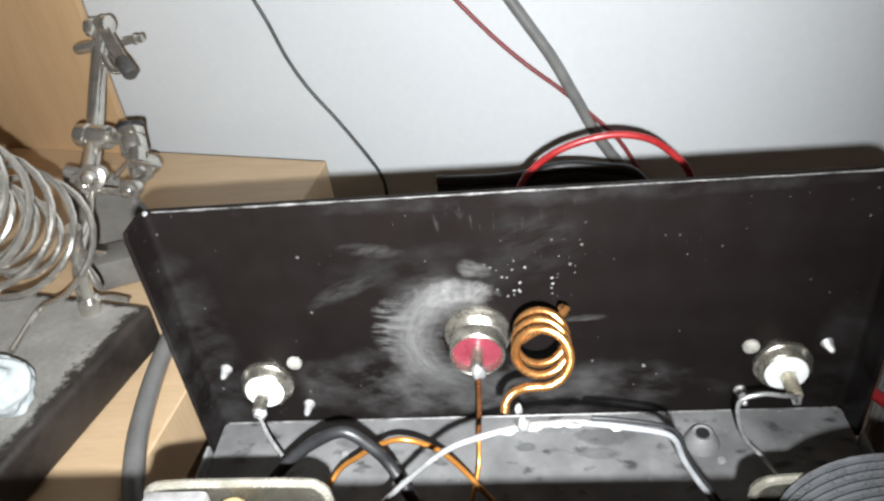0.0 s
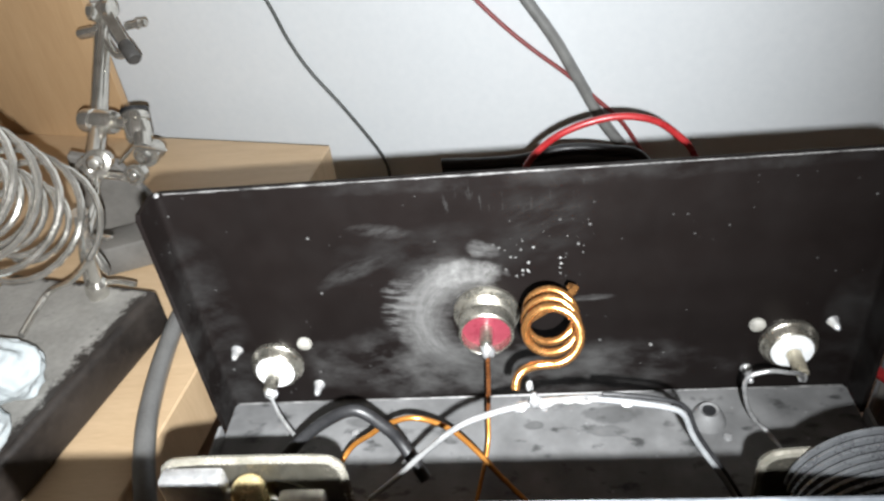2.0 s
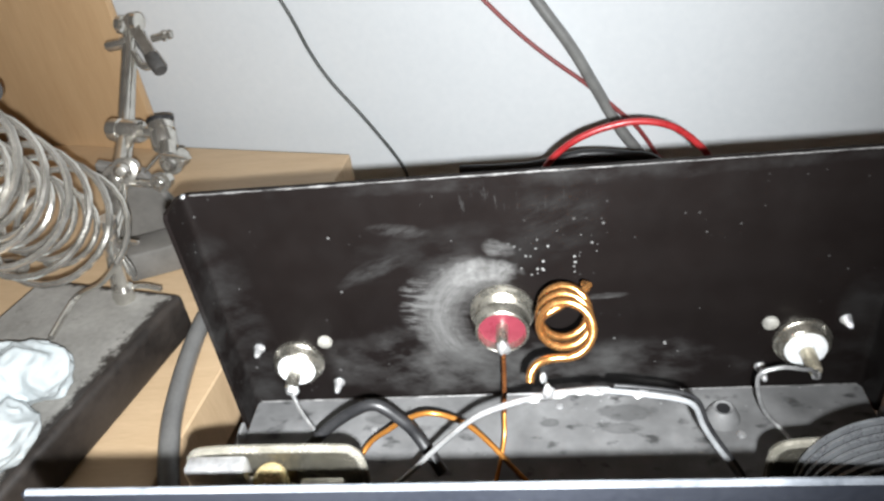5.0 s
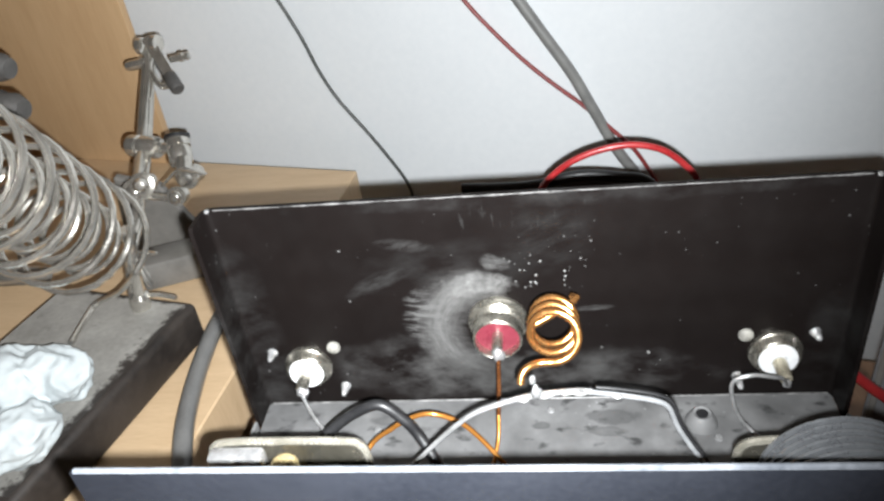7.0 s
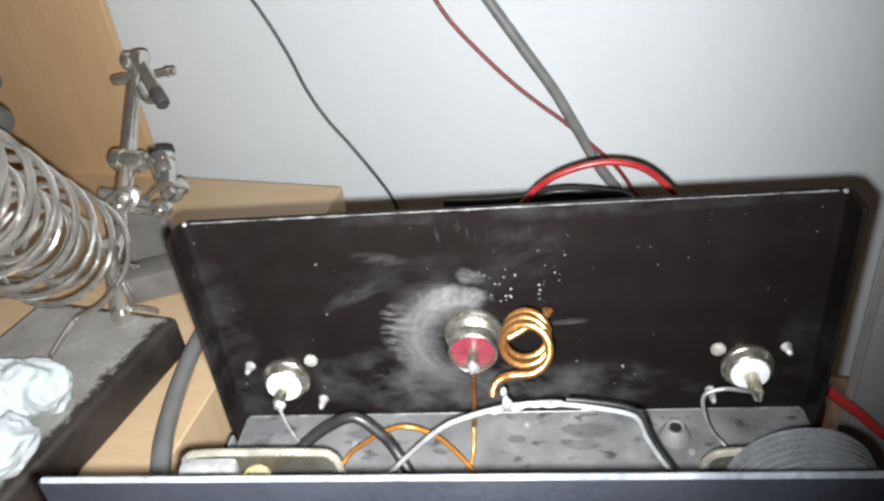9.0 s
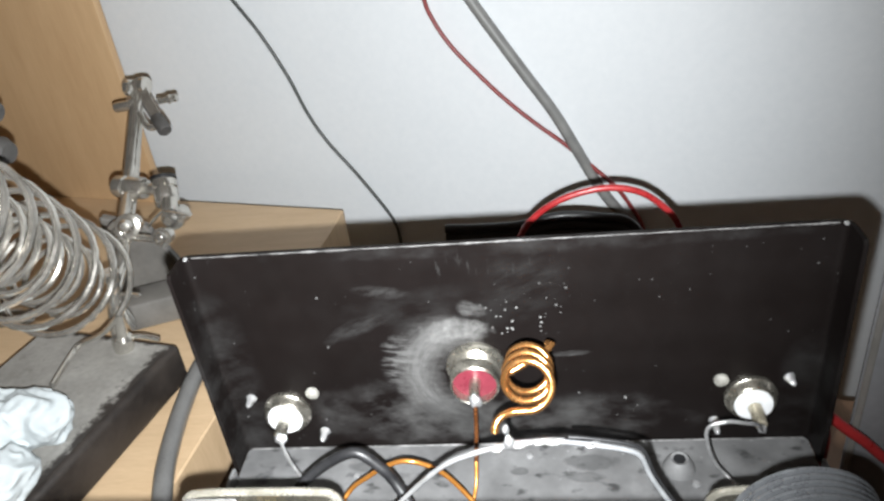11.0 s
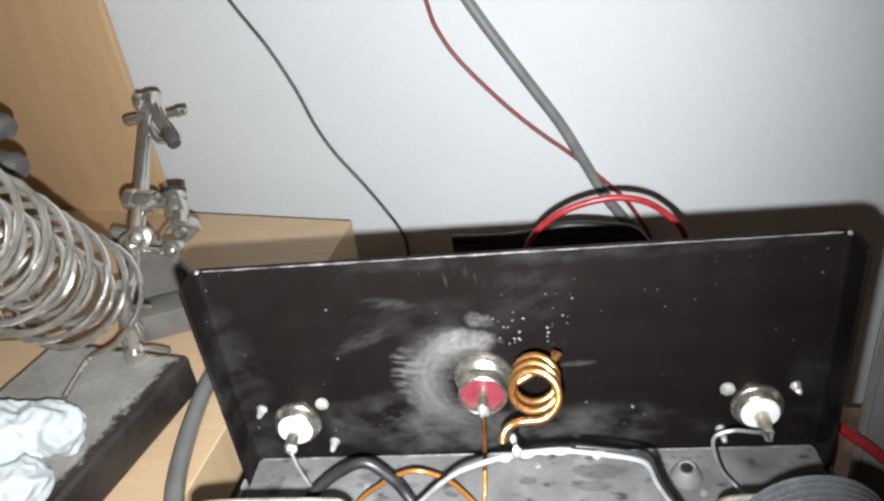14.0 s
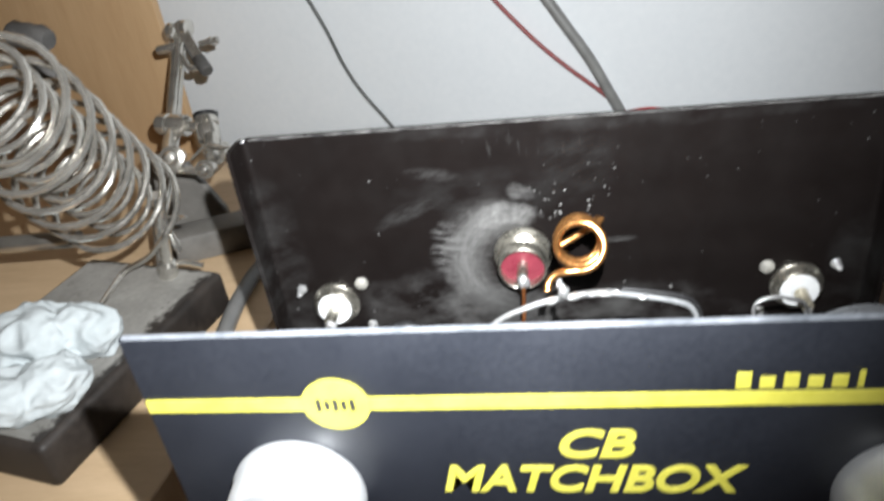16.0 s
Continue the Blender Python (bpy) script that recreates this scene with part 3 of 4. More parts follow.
# copper coil in front of the middle socket, its axis rising towards the front
fore, axle = Vector((0.0076, -0.0352, 0.0541)), Vector((-0.010, -0.920, 0.392)).normalized()
across = Vector((1, 0, 0))
across = (across - axle * across.dot(axle)).normalized()
up = across.cross(axle) * -1
if up.z < 0:
    up = -up
TURNS, PITCH = 2.85, 0.0064
pts = [Vector((0.0128, -0.0120, 0.0478)), Vector((0.0131, -0.0148, 0.0486))]
for i in range(79):
    s_ = i / 78
    a = radians(-100) + 2 * math.pi * TURNS * (1 - s_)
    r = 0.0050 + 0.0002 * math.sin(6 * s_) + 0.0007 * s_
    pts.append(fore - axle * PITCH * TURNS * (1 - s_) * (0.8 + 0.2 * (1 - s_)) + r * (math.cos(a) * across + math.sin(a) * up))
pts += [Vector(p) for p in ((0.0042, -0.0374, 0.0488), (0.0018, -0.0384, 0.0488), (0.0002, -0.0397, 0.0477), (-0.0002, -0.0410, 0.0460))]
wire("coil", pts, 0.00092, COPPER, tuner, "bright copper wire coil", steps=3)
part("solder_joint", blob((0.0034, -0.0492, 0.0515), 0.0011, 4, (1, 1, 1.7)), SOLDER, tuner)
part("solder_joint", blob((0.0026, -0.0440, 0.0500), 0.0008, 6, (1, 1, 1.6)), SOLDER, tuner)

# loose wiring
wire("wire", [(-0.0072, -0.0140, 0.0286), (-0.0075, -0.0158, 0.0215), (-0.0081, -0.0190, 0.0134)], 0.0006, DARKCU, tuner, "darkened copper wire")
wire("wire", [(-0.0081, -0.0190, 0.0134), (-0.0085, -0.0240, 0.0082), (-0.0108, -0.0330, 0.0037), (-0.0135, -0.0450, 0.0009)], 0.00055, ENAMEL, tuner, "thin enamelled copper wire")
wire("wire", [(-0.0471, -0.0300, 0.0056), (-0.0426, -0.0250, 0.0098), (-0.0370, -0.0250, 0.0146), (-0.0319, -0.0250, 0.0184), (-0.0255, -0.0250, 0.0203), (-0.0183, -0.0250, 0.0170), (-0.0128, -0.0260, 0.0114), (-0.0047, -0.0310, 0.0039), (0.0047, -0.0400, 0.0005)], 0.0007, ENAMEL, tuner, "amber enamelled copper wire")
wire("wire", [(-0.0562, -0.0330, 0.0165), (-0.0521, -0.0300, 0.0195), (-0.0449, -0.0290, 0.0249), (-0.0376, -0.0290, 0.0280), (-0.0317, -0.0300, 0.0236), (-0.0281, -0.0310, 0.0186), (-0.0227, -0.0360, 0.0114)], 0.00148, BLACKR, tuner, "thick black insulated wire")
wire("wire", [(-0.0330, -0.0480, 0.0210), (-0.0270, -0.0475, 0.0265), (-0.0203, -0.0470, 0.0338), (-0.0121, -0.0470, 0.0421), (-0.0053, -0.0470, 0.0458), (0.0030, -0.0470, 0.0484), (0.0115, -0.0470, 0.0494), (0.0150, -0.0470, 0.0492)], 0.00072, SOLDER, tuner, "tinned braid", taper=lambda s: 0.75 + 0.35 * s + 0.12 * noise.noise((s * 30, 0, 0)))
wire("wire", [(0.0140, -0.0470, 0.0492), (0.0204, -0.0470, 0.0481), (0.0281, -0.0470, 0.0462), (0.0312, -0.0470, 0.0440), (0.0332, -0.0470, 0.0385), (0.0358, -0.0475, 0.0335), (0.0400, -0.0490, 0.0270), (0.0440, -0.0520, 0.0200)], 0.00062, CLEAR, tuner, "wire in a clear sleeve")
wire("wire", [(0.0160, -0.0462, 0.0496), (0.0206, -0.0462, 0.0490), (0.0285, -0.0462, 0.0472), (0.0320, -0.0462, 0.0446), (0.0340, -0.0462, 0.0388), (0.0366, -0.0467, 0.0336), (0.0408, -0.0482, 0.0270), (0.0450, -0.0512, 0.0200)], 0.00045, BLACKR, tuner, "thin black strand along the clear sleeve")
wire("wire", [(-0.0663, -0.0105, 0.0147), (-0.0651, -0.0120, 0.0140), (-0.0625, -0.0160, 0.0132), (-0.0597, -0.0195, 0.0125), (-0.0571, -0.0225, 0.0121)], 0.00055, SOLDER, tuner, "bare tinned wire")
part("solder_joint", blob((-0.0656, -0.0102, 0.0150), 0.0019, 7), SOLDER, left_socket)
wire("wire", [(0.0689, -0.0115, 0.0144), (0.0654, -0.0165, 0.0219), (0.0616, -0.0190, 0.0251), (0.0566, -0.0200, 0.0268), (0.0522, -0.0200, 0.0248), (0.0525, -0.0200, 0.0188), (0.0550, -0.0205, 0.0119), (0.0592, -0.0230, 0.0076), (0.0639, -0.0380, 0.0082)], 0.00055, SOLDER, tuner, "bare tinned wire loop")
part("solder_joint", blob((0.0686, -0.0115, 0.0155), 0.0013, 9), SOLDER, right_socket)

for k, (x, z) in enumerate(((0.0005, 0.0478), (0.0055, 0.0490), (0.0095, 0.0495), (0.0125, 0.0496), (0.0205, 0.0483))):
    part("solder_joint", blob((x, -0.0478, z), 0.0006 + 0.0002 * (k % 2), 11 + k, (2.0, 1, 0.8)), SOLDER, tuner)

# grommet boss and rivets on the floor
bm = bm_new()
lathe(bm, [(0.0046, 0), (0.0043, 0.0010), (0.0033, 0.0030), (0.0025, 0.0040), (0.0016, 0.0036), (0.0014, 0.0010), (0, 0.0010)], Matrix.Translation((0.0478, -0.0108, 0)), 24)
boss = part("boss", bm, FLOORP, floorp, "pressed boss with a hole")
# black disc fills the recess, painting in the dark of the opening
bm = bm_new()
lathe(bm, [(0.0017, 0.0034), (0.0017, 0.0039), (0, 0.0040)], Matrix.Translation((0.0478, -0.0108, 0)), 16)
part("hole", bm, BLACKR, boss)
for x, y in ((0.006, -0.005), (-0.045, -0.012), (0.0515, -0.0165), (-0.031, -0.016)):
    bm = bm_new()
    lathe(bm, [(0.0012, 0), (0.0010, 0.0007), (0, 0.0010)], Matrix.Translation((x, y, 0)), 10)
    part("solder_drop", bm, SOLDER, floorp)


def rounded(x0, y0, x1, y1, r, n=5):
    out = []
    for cx_, cy_, a in ((x1 - r, y0 + r, -90), (x1 - r, y1 - r, 0), (x0 + r, y1 - r, 90), (x0 + r, y0 + r, 180)):
        out += [(cx_ + r * math.cos(radians(a + 90 * k / n)), cy_ + r * math.sin(radians(a + 90 * k / n))) for k in range(n + 1)]
    return out


UP = Matrix.Rotation(math.pi / 2, 4, "X")


def capacitor(x0, x1, top, meshed):
    """A tuning capacitor: end plates, vanes and a shaft, between the floor and the front panel."""
    frame_ = None
    for y in (-0.0545, -0.0790):
        bm = bm_new()
        plate(bm, rounded(x0, 0.001, x1, top, 0.0035), 0.0013, Matrix.Translation((0, y, 0)) @ UP, 0.0003)
        p = part("capacitor" if frame_ is None else "end_plate", bm, CHROME, tuner if frame_ is None else frame_, "plated tuning capacitor frame" if frame_ is None else "")
        frame_ = frame_ or p
    bm = bm_new()
    sweep(bm, smooth_line([(x0 + 0.0006, -0.0557, top - 0.014), (x0 + 0.0006, -0.0557, top - 0.0045), (x0 + 0.0018, -0.0557, top - 0.0012), (x0 + 0.0050, -0.0557, top), (x0 + 0.0150, -0.0557, top + 0.0003), (x1 - 0.0050, -0.0557, top), (x1 - 0.0018, -0.0557, top - 0.0012), (x1 - 0.0006, -0.0557, top - 0.0045), (x1 - 0.0006, -0.0557, top - 0.014)], 6), 0.00095, 8)
    part("rim", bm, RIM, frame_, "rolled bright rim")
    mid = (x0 + x1) / 2
    for k in range(9):
        bm = bm_new()
        y = -0.0585 - k * 0.0022
        plate(bm, rounded(x0 + 0.004, 0.004, x1 - 0.004, 0.0280, 0.002, 3), 0.0006, Matrix.Translation((0, y, 0)) @ UP)
        part("stator_vane", bm, ALU, frame_, smooth=False)
    for k in range(13):
        bm = bm_new()
        y = -0.0576 - k * 0.0016
        if meshed is None:
            r, cz_ = 0.0146, 0.0374
            arc = [(mid + 0.0022 + r * math.cos(radians(a)), cz_ + r * math.sin(radians(a))) for a in range(0, 181, 9)]
        else:
            arc = [(mid + r_ * math.cos(radians(a)), 0.0250 + r_ * math.sin(radians(a))) for a, r_ in [(a, 0.0115) for a in range(meshed, meshed + 181, 9)]]
        plate(bm, arc, 0.0006, Matrix.Translation((0, y, 0)) @ UP)
        part("rotor_vane", bm, ALU, frame_, smooth=False)
    bm = bm_new()
    lathe(bm, [(0, 0), (0.0030, 0), (0.0030, 0.0285), (0, 0.0285)], facing((mid, -0.0530, 0.0300), (0, -1, 0)), 18)
    part("shaft", bm, BRASS, frame_, "brass shaft")
    return frame_


cap_l = capacitor(-0.0699, -0.0333, 0.0445, -70)
bm = bm_new()
block(bm, (0.0125, 0.0040, 0.0080), (-0.0618, -0.0592, 0.0412), 0.0010)
part("stator_lug", bm, SOLDER, cap_l, "bright tinned lug")
bm = bm_new()
lathe(bm, [(0, 0), (0.0030, 0), (0.0033, 0.0006), (0.0033, 0.0085), (0.0026, 0.0095), (0.0022, 0.0098), (0, 0.0098)], Matrix.Translation((-0.0512, -0.0600, 0.0335)), 20)
part("bushing", bm, BRASS, cap_l, "worn brass bushing")
bm = bm_new()
block(bm, (0.0090, 0.0035, 0.0060), (-0.0412, -0.0605, 0.0370), 0.0008)
part("stator_lug", bm, SOLDER, cap_l, "bright tinned lug")
wire("lug_pin", [(-0.0560, -0.0597, 0.0400), (-0.0540, -0.0602, 0.0390), (-0.0520, -0.0607, 0.0380)], 0.0012, SOLDER, cap_l)
cap_r = capacitor(0.0430, 0.0760, 0.0432, None)

# ---- soldering stand ----
stand = holder("soldering_stand", "soldering stand with cast iron base, nickel arms and wire spring", "soldering stand")
bm = bm_new()
block(bm, (0.080, 0.1160, SLAB_Z - DESK_Z), (-0.1740 - 0.040, 0.0030, (SLAB_Z + DESK_Z) / 2), 0.0032, 3, DESK)
base = part("base", bm, IRON, stand, "worn dark grey cast iron slab")
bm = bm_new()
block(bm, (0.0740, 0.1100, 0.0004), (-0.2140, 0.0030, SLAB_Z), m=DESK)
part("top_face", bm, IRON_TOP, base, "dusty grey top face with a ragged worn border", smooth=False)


def rod(pts, r, name="rod", mat=NICKEL, parent=None, label="", steps=6, taper=None):
    return wire(name, [dk(*p) for p in pts], r, mat, parent or stand, label, taper, steps)


rod([(-0.2013, 0.0524, SLAB_Z), (-0.2056, 0.0640, -0.0140), (-0.2128, 0.0814, -0.0078), (-0.2178, 0.0959, 0.0035)], 0.0031, "lower_arm")
rod([(-0.2184, 0.0979, 0.0049), (-0.2359, 0.1270, 0.0102), (-0.2480, 0.1533, 0.0248), (-0.2558, 0.1779, 0.0450)], 0.0043, "upper_arm", taper=lambda s: 1.0 - 0.1 * s)


def drum(a, b, profile, name="joint", mat=NICKEL, label="", parent=None):
    """A turned piece from a to b on the desk's axes; profile of (radius, share of length)."""
    a, b = dk(*a), dk(*b)
    n = (b - a).length
    return part(name, lathe(bm_new(), [(r, h * n) for r, h in profile], facing(a, b - a), 20), mat, parent or stand, label)


ROUND = [(0, 0), (0.8, 0), (1, 0.08), (1, 0.92), (0.8, 1), (0, 1)]


def scaled(r):
    return [(a * r, h) for a, h in ROUND]


RINGED = [(0, 0), (0.92, 0), (1, 0.05), (1, 0.32), (0.84, 0.35), (0.84, 0.40), (1, 0.43), (1, 0.92), (0.9, 1), (0, 1)]
DOMED = [(0, 0), (0.42, 0.02), (0.68, 0.12), (0.74, 0.30), (1.15, 0.32), (1.15, 0.46), (0.9, 0.50), (0.9, 1), (0, 1)]


def turned(shape, r):
    return [(a * r, h) for a, h in shape]


def wing(a, b_, width, parent=None):
    """One ear of a wing nut: a thin rounded paddle from a to b."""
    a, b_ = dk(*a), dk(*b_)
    n = b_ - a
    m = facing(a, n)
    bm = bm_new()
    bmesh.ops.create_uvsphere(bm, u_segments=14, v_segments=9, radius=1.0)
    for q in bm.verts:
        k = 0.75 + 0.35 * q.co.z
        q.co = m @ Vector((q.co.x * width * k, q.co.y * 0.0009, (q.co.z + 0.9) * n.length * 0.52))
    return part("wing", bm, NICKEL, parent or stand)


drum((-0.2424, 0.1251, 0.0116), (-0.2244, 0.1253, 0.0109), turned(RINGED, 0.0058), "collar")
drum((-0.2244, 0.1253, 0.0109), (-0.2137, 0.1252, 0.0105), scaled(0.0031), "stub")
drum((-0.2152, 0.1301, 0.0144), (-0.2103, 0.1217, 0.0039), turned(RINGED, 0.0062), "ball_joint")
# black piece stands in for the shadow cast above the joint
drum((-0.2156, 0.1309, 0.0157), (-0.2150, 0.1298, 0.0141), scaled(0.0066), "shadow_drum", BLACKR, "black disc standing in for the joint's cast shadow")
drum((-0.2023, 0.1089, 0.0018), (-0.2058, 0.1252, -0.0023), turned(DOMED, 0.0052), "ball_joint")
drum((-0.2061, 0.1194, 0.0085), (-0.2025, 0.1125, 0.0042), scaled(0.0040), "wing_nut")
wing((-0.2009, 0.1061, 0.0093), (-0.1833, 0.1066, 0.0081), 0.0026)
wing((-0.2009, 0.1061, 0.0093), (-0.2113, 0.1037, 0.0006), 0.0026)
drum((-0.2096, 0.0885, 0.0098), (-0.2189, 0.1044, 0.0027), turned(DOMED, 0.0052), "pivot")
drum((-0.2164, 0.0893, 0.0042), (-0.2218, 0.1019, 0.0008), turned(DOMED, 0.0058), "pivot")
drum((-0.2139, 0.0953, 0.0002), (-0.1999, 0.0961, -0.0007), scaled(0.0018), "spindle")
drum((-0.1959, 0.0928, 0.0019), (-0.1981, 0.1021, -0.0014), turned(DOMED, 0.0042), "nut")
drum((-0.2658, 0.1668, 0.0386), (-0.2536, 0.1695, 0.0400), scaled(0.0029), "spindle")
drum((-0.2392, 0.1717, 0.0407), (-0.2284, 0.1744, 0.0420), [(0, 0), (0.0017, 0), (0.0017, 0.5), (0.0025, 0.55), (0.0025, 0.7), (0.0013, 0.75), (0.0022, 0.85), (0.0020, 1), (0, 1)], "screw")
for x, y, z in ((-0.2567, 0.1731, 0.0479), (-0.2468, 0.1738, 0.0492)):
    drum((x - 0.0017, y, z), (x + 0.0017, y, z), scaled(0.0047), "cheek")
def flat_bar(a, b_, wide0, wide1, thick, toward, name, mat, label=""):
    """A tapered flat bar from a to b whose broad side looks along a direction."""
    a, b_ = dk(*a), dk(*b_)
    n = (b_ - a).normalized()
    side = n.cross(DESK @ Vector(toward)).normalized()
    face = side.cross(n)
    bm = bm_new()
    rings = []
    for q, w in ((a - n * 0.0012, wide0 * 0.5), (a, wide0), (a.lerp(b_, 0.5), (wide0 + wide1) / 2), (b_, wide1), (b_ + n * 0.001, wide1 * 0.5)):
        rings.append([bm.verts.new(q + side * w * i / 2 + face * thick * k / 2) for i, k in ((-1, -1), (1, -1), (1, 1), (-1, 1))])
    for p, q in zip(rings, rings[1:]):
        for k in range(4):
            bm.faces.new((p[k], p[(k + 1) % 4], q[(k + 1) % 4], q[k]))
    bm.faces.new(rings[0][::-1])
    bm.faces.new(rings[-1])
    return part(name, bm, mat, stand, label)


flat_bar((-0.2520, 0.1740, 0.0516), (-0.2335, 0.1615, 0.0342), 0.0062, 0.0050, 0.0016, (0.35, -0.75, 0.5), "jaw", NICKEL)
flat_bar((-0.2547, 0.1786, 0.0439), (-0.2382, 0.1659, 0.0317), 0.0075, 0.0060, 0.0016, (0.75, -0.45, 0.3), "jaw", CLIPM, "dull lower jaw")
drum((-0.2355, 0.1623, 0.0352), (-0.2266, 0.1557, 0.0299), scaled(0.0038), "sleeve", CLIPM)
rod([(-0.2493, 0.1658, 0.0357), (-0.2406, 0.1599, 0.0304), (-0.2323, 0.1609, 0.0313)], 0.0018, "lever")
drum((-0.1876, 0.0522, 0.0105), (-0.1986, 0.0526, SLAB_Z), [(0, 0), (0.0034, 0), (0.0034, 0.1), (0.0026, 0.14), (0.0026, 0.3), (0.0036, 0.34), (0.0036, 0.5), (0.0026, 0.54), (0.0026, 0.8), (0.0045, 0.84), (0.0045, 1), (0, 1)], "clamp_post")
wing((-0.1857, 0.0499, 0.0006), (-0.1723, 0.0484, 0.0021), 0.0022)
wing((-0.1869, 0.0499, -0.0035), (-0.1821, 0.0477, -0.0170), 0.0022)
rod([(-0.1983, 0.0538, -0.0284), (-0.1888, 0.0555, -0.0274), (-0.1797, 0.0560, -0.0284)], 0.0012, "pin")

# wire spring: a wide helix that runs up towards the tip end, and a narrower one inside
A = Vector((-0.1964, 0.0393, 0.0116))
axis = Vector((0.3430, -0.6973, 0.8352)).normalized()
e1 = axis.cross(Vector((0, 0, 1))).normalized()
e2 = axis.cross(e1)


def helix(turns, r0, r1, pitch, start, phase):
    out, n = [], int(turns * 24)
    for i in range(n + 1):
        s = i / n
        a = phase + 2 * math.pi * turns * s
        r = r0 + (r1 - r0) * s + 0.0004 * math.sin(5.1 * s * turns)
        out.append(A + axis * (start + pitch * turns * s) + r * (math.cos(a) * e1 + math.sin(a) * e2))
    return out


loose = helix(7.0, 0.0243, 0.0218, 0.0154, 0.0, 2.407)
tail = [Vector(p) for p in ((-0.2068, 0.0179, -0.0273), (-0.2141, 0.0339, -0.0289), (-0.2163, 0.0451, -0.0282))]
tail += [tail[-1].lerp(loose[0], 0.5) + Vector((0.0006, 0.001, -0.0022))]
part("spring", sweep(bm_new(), [DESK @ p for p in smooth_line(tail + [loose[0]], 8)[:-1] + loose], 0.00135, 8), STEEL, stand, "bright steel wire spring")
part("spring", sweep(bm_new(), [DESK @ p for p in helix(12, 0.0143, 0.0152, 0.0088, 0.004, 1.0)], 0.0012, 8), STEEL, stand, "inner steel wire spring")
drum((-0.2656, 0.0264, -0.0070), (-0.2199, 0.0316, -0.0021), scaled(0.0042), "tube", STEEL, "bright metal tube")
for p, q, r in (((-0.2602, 0.0739, 0.0767), (-0.2408, 0.0751, 0.0731), 0.0062), ((-0.2448, 0.0584, 0.0655), (-0.2244, 0.0596, 0.0615), 0.0064)):
    drum(p, q, [(0, 0), (r * 0.8, 0), (r, 0.12), (r * 0.9, 0.3), (r, 0.45), (r * 0.9, 0.6), (r, 0.8), (r * 0.7, 1), (0, 1)], "clip_sleeve", CLIPM, "dull ribbed grey sleeve")

# grey pieces behind the stand
thing("metal_bar", block(bm_new(), (0.085, 0.020, 0.016), (0, 0, 0.008), 0.002, 2, Matrix.Translation((-0.168, 0.1617, DESK_Z)) @ Matrix.Rotation(0.38, 4, "Z")), GREYM, "grey bar lying on the desk behind the stand", "bar")
thing("metal_plate", plate(bm_new(), [(-0.0260, 0), (0.0200, 0), (0.0190, 0.0120), (0.0050, 0.0420), (-0.0180, 0.0500)], 0.006, Matrix.Translation((-0.205, 0.182, DESK_Z)) @ Matrix.Rotation(0.10, 4, "Z") @ UP, 0.001), GREYM, "upright slanted dark grey plate on the desk behind the stand", "plate", smooth=False)

# crumpled tissue on the base: three soft lobes of folded paper
bm = bm_new()
for cu, cv, cz_, ru, rv, rz, seed in ((-0.1938, -0.0035, 0.0105, 0.0138, 0.0125, 0.0115, 1.0), (-0.2100, -0.0140, 0.0120, 0.0170, 0.0170, 0.0130, 4.0), (-0.1860, -0.0310, 0.0085, 0.0125, 0.0140, 0.0095, 7.0), (-0.2010, -0.0415, 0.0080, 0.0170, 0.0140, 0.0090, 9.0)):
    made = bmesh.ops.create_icosphere(bm, subdivisions=5, radius=1.0)
    for v in made["verts"]:
        d = v.co.copy()
        fold = 1 - 2 * abs(noise.noise(Vector((d.x * 1.3, d.y * 1.9, d.z * 1.3)) + Vector((seed, seed, 0))))
        fine = 1 - 2 * abs(noise.noise(d * 2.7 + Vector((0, seed, 3))))
        k = 0.92 + 0.18 * fold + 0.075 * fine + 0.20 * noise.noise(d * 1.1 + Vector((0, 0, seed)))
        v.co = dk(cu + ru * k * d.x, cv + rv * k * d.y, SLAB_Z + max(cz_ + rz * k * d.z, 0.0002))
tissue = thing("tissue", bm, PAPER, "crumpled white paper tissue on the cast iron base", "tissue")
skin = tissue.modifiers.new("skin", "REMESH")
skin.mode, skin.voxel_size, skin.use_smooth_shade = "VOXEL", 0.0007, True


# ---- cables ----
def cable(name, pts, r, mat, label, category="cable", steps=10, group=""):
    return thing(name, sweep(bm_new(), smooth_line(pts, steps), r, 10), mat, label, category, group)


def on_wall(rows, v=0.1445):
    return [dk(u, v, z) for u, z in rows]


cable("cable", on_wall([(-0.2774, 0.1433), (-0.2394, 0.0796), (-0.2220, 0.0522), (-0.2086, 0.0239), (-0.1998, -0.0016), (-0.1893, -0.0218), (-0.1724, -0.0446), (-0.1557, -0.0700), (-0.1492, -0.0833), (-0.1478, -0.0944), (-0.1478, -0.1400), (-0.1478, -0.1900), (-0.1478, -0.7780)], 0.2600),
      0.0012, DARKC, "thin dark grey wire hanging down in front of the wall", group="wires at the wall")
cable("cable", on_wall([(-0.1213, 0.1383), (-0.1093, 0.0741), (-0.1045, 0.0577), (-0.0941, 0.0406), (-0.0752, 0.0196), (-0.0605, 0.0053), (-0.0455, -0.0072), (-0.0288, -0.0198), (-0.0120, -0.0346), (0.0016, -0.0474), (0.0119, -0.0625), (0.0173, -0.0731), (0.0211, -0.0892), (0.0211, -0.1350), (0.0211, -0.1900), (0.0211, -0.7780)], 0.2600),
      0.0013, REDW, "dull red insulated wire hanging down in front of the wall", group="wires at the wall")
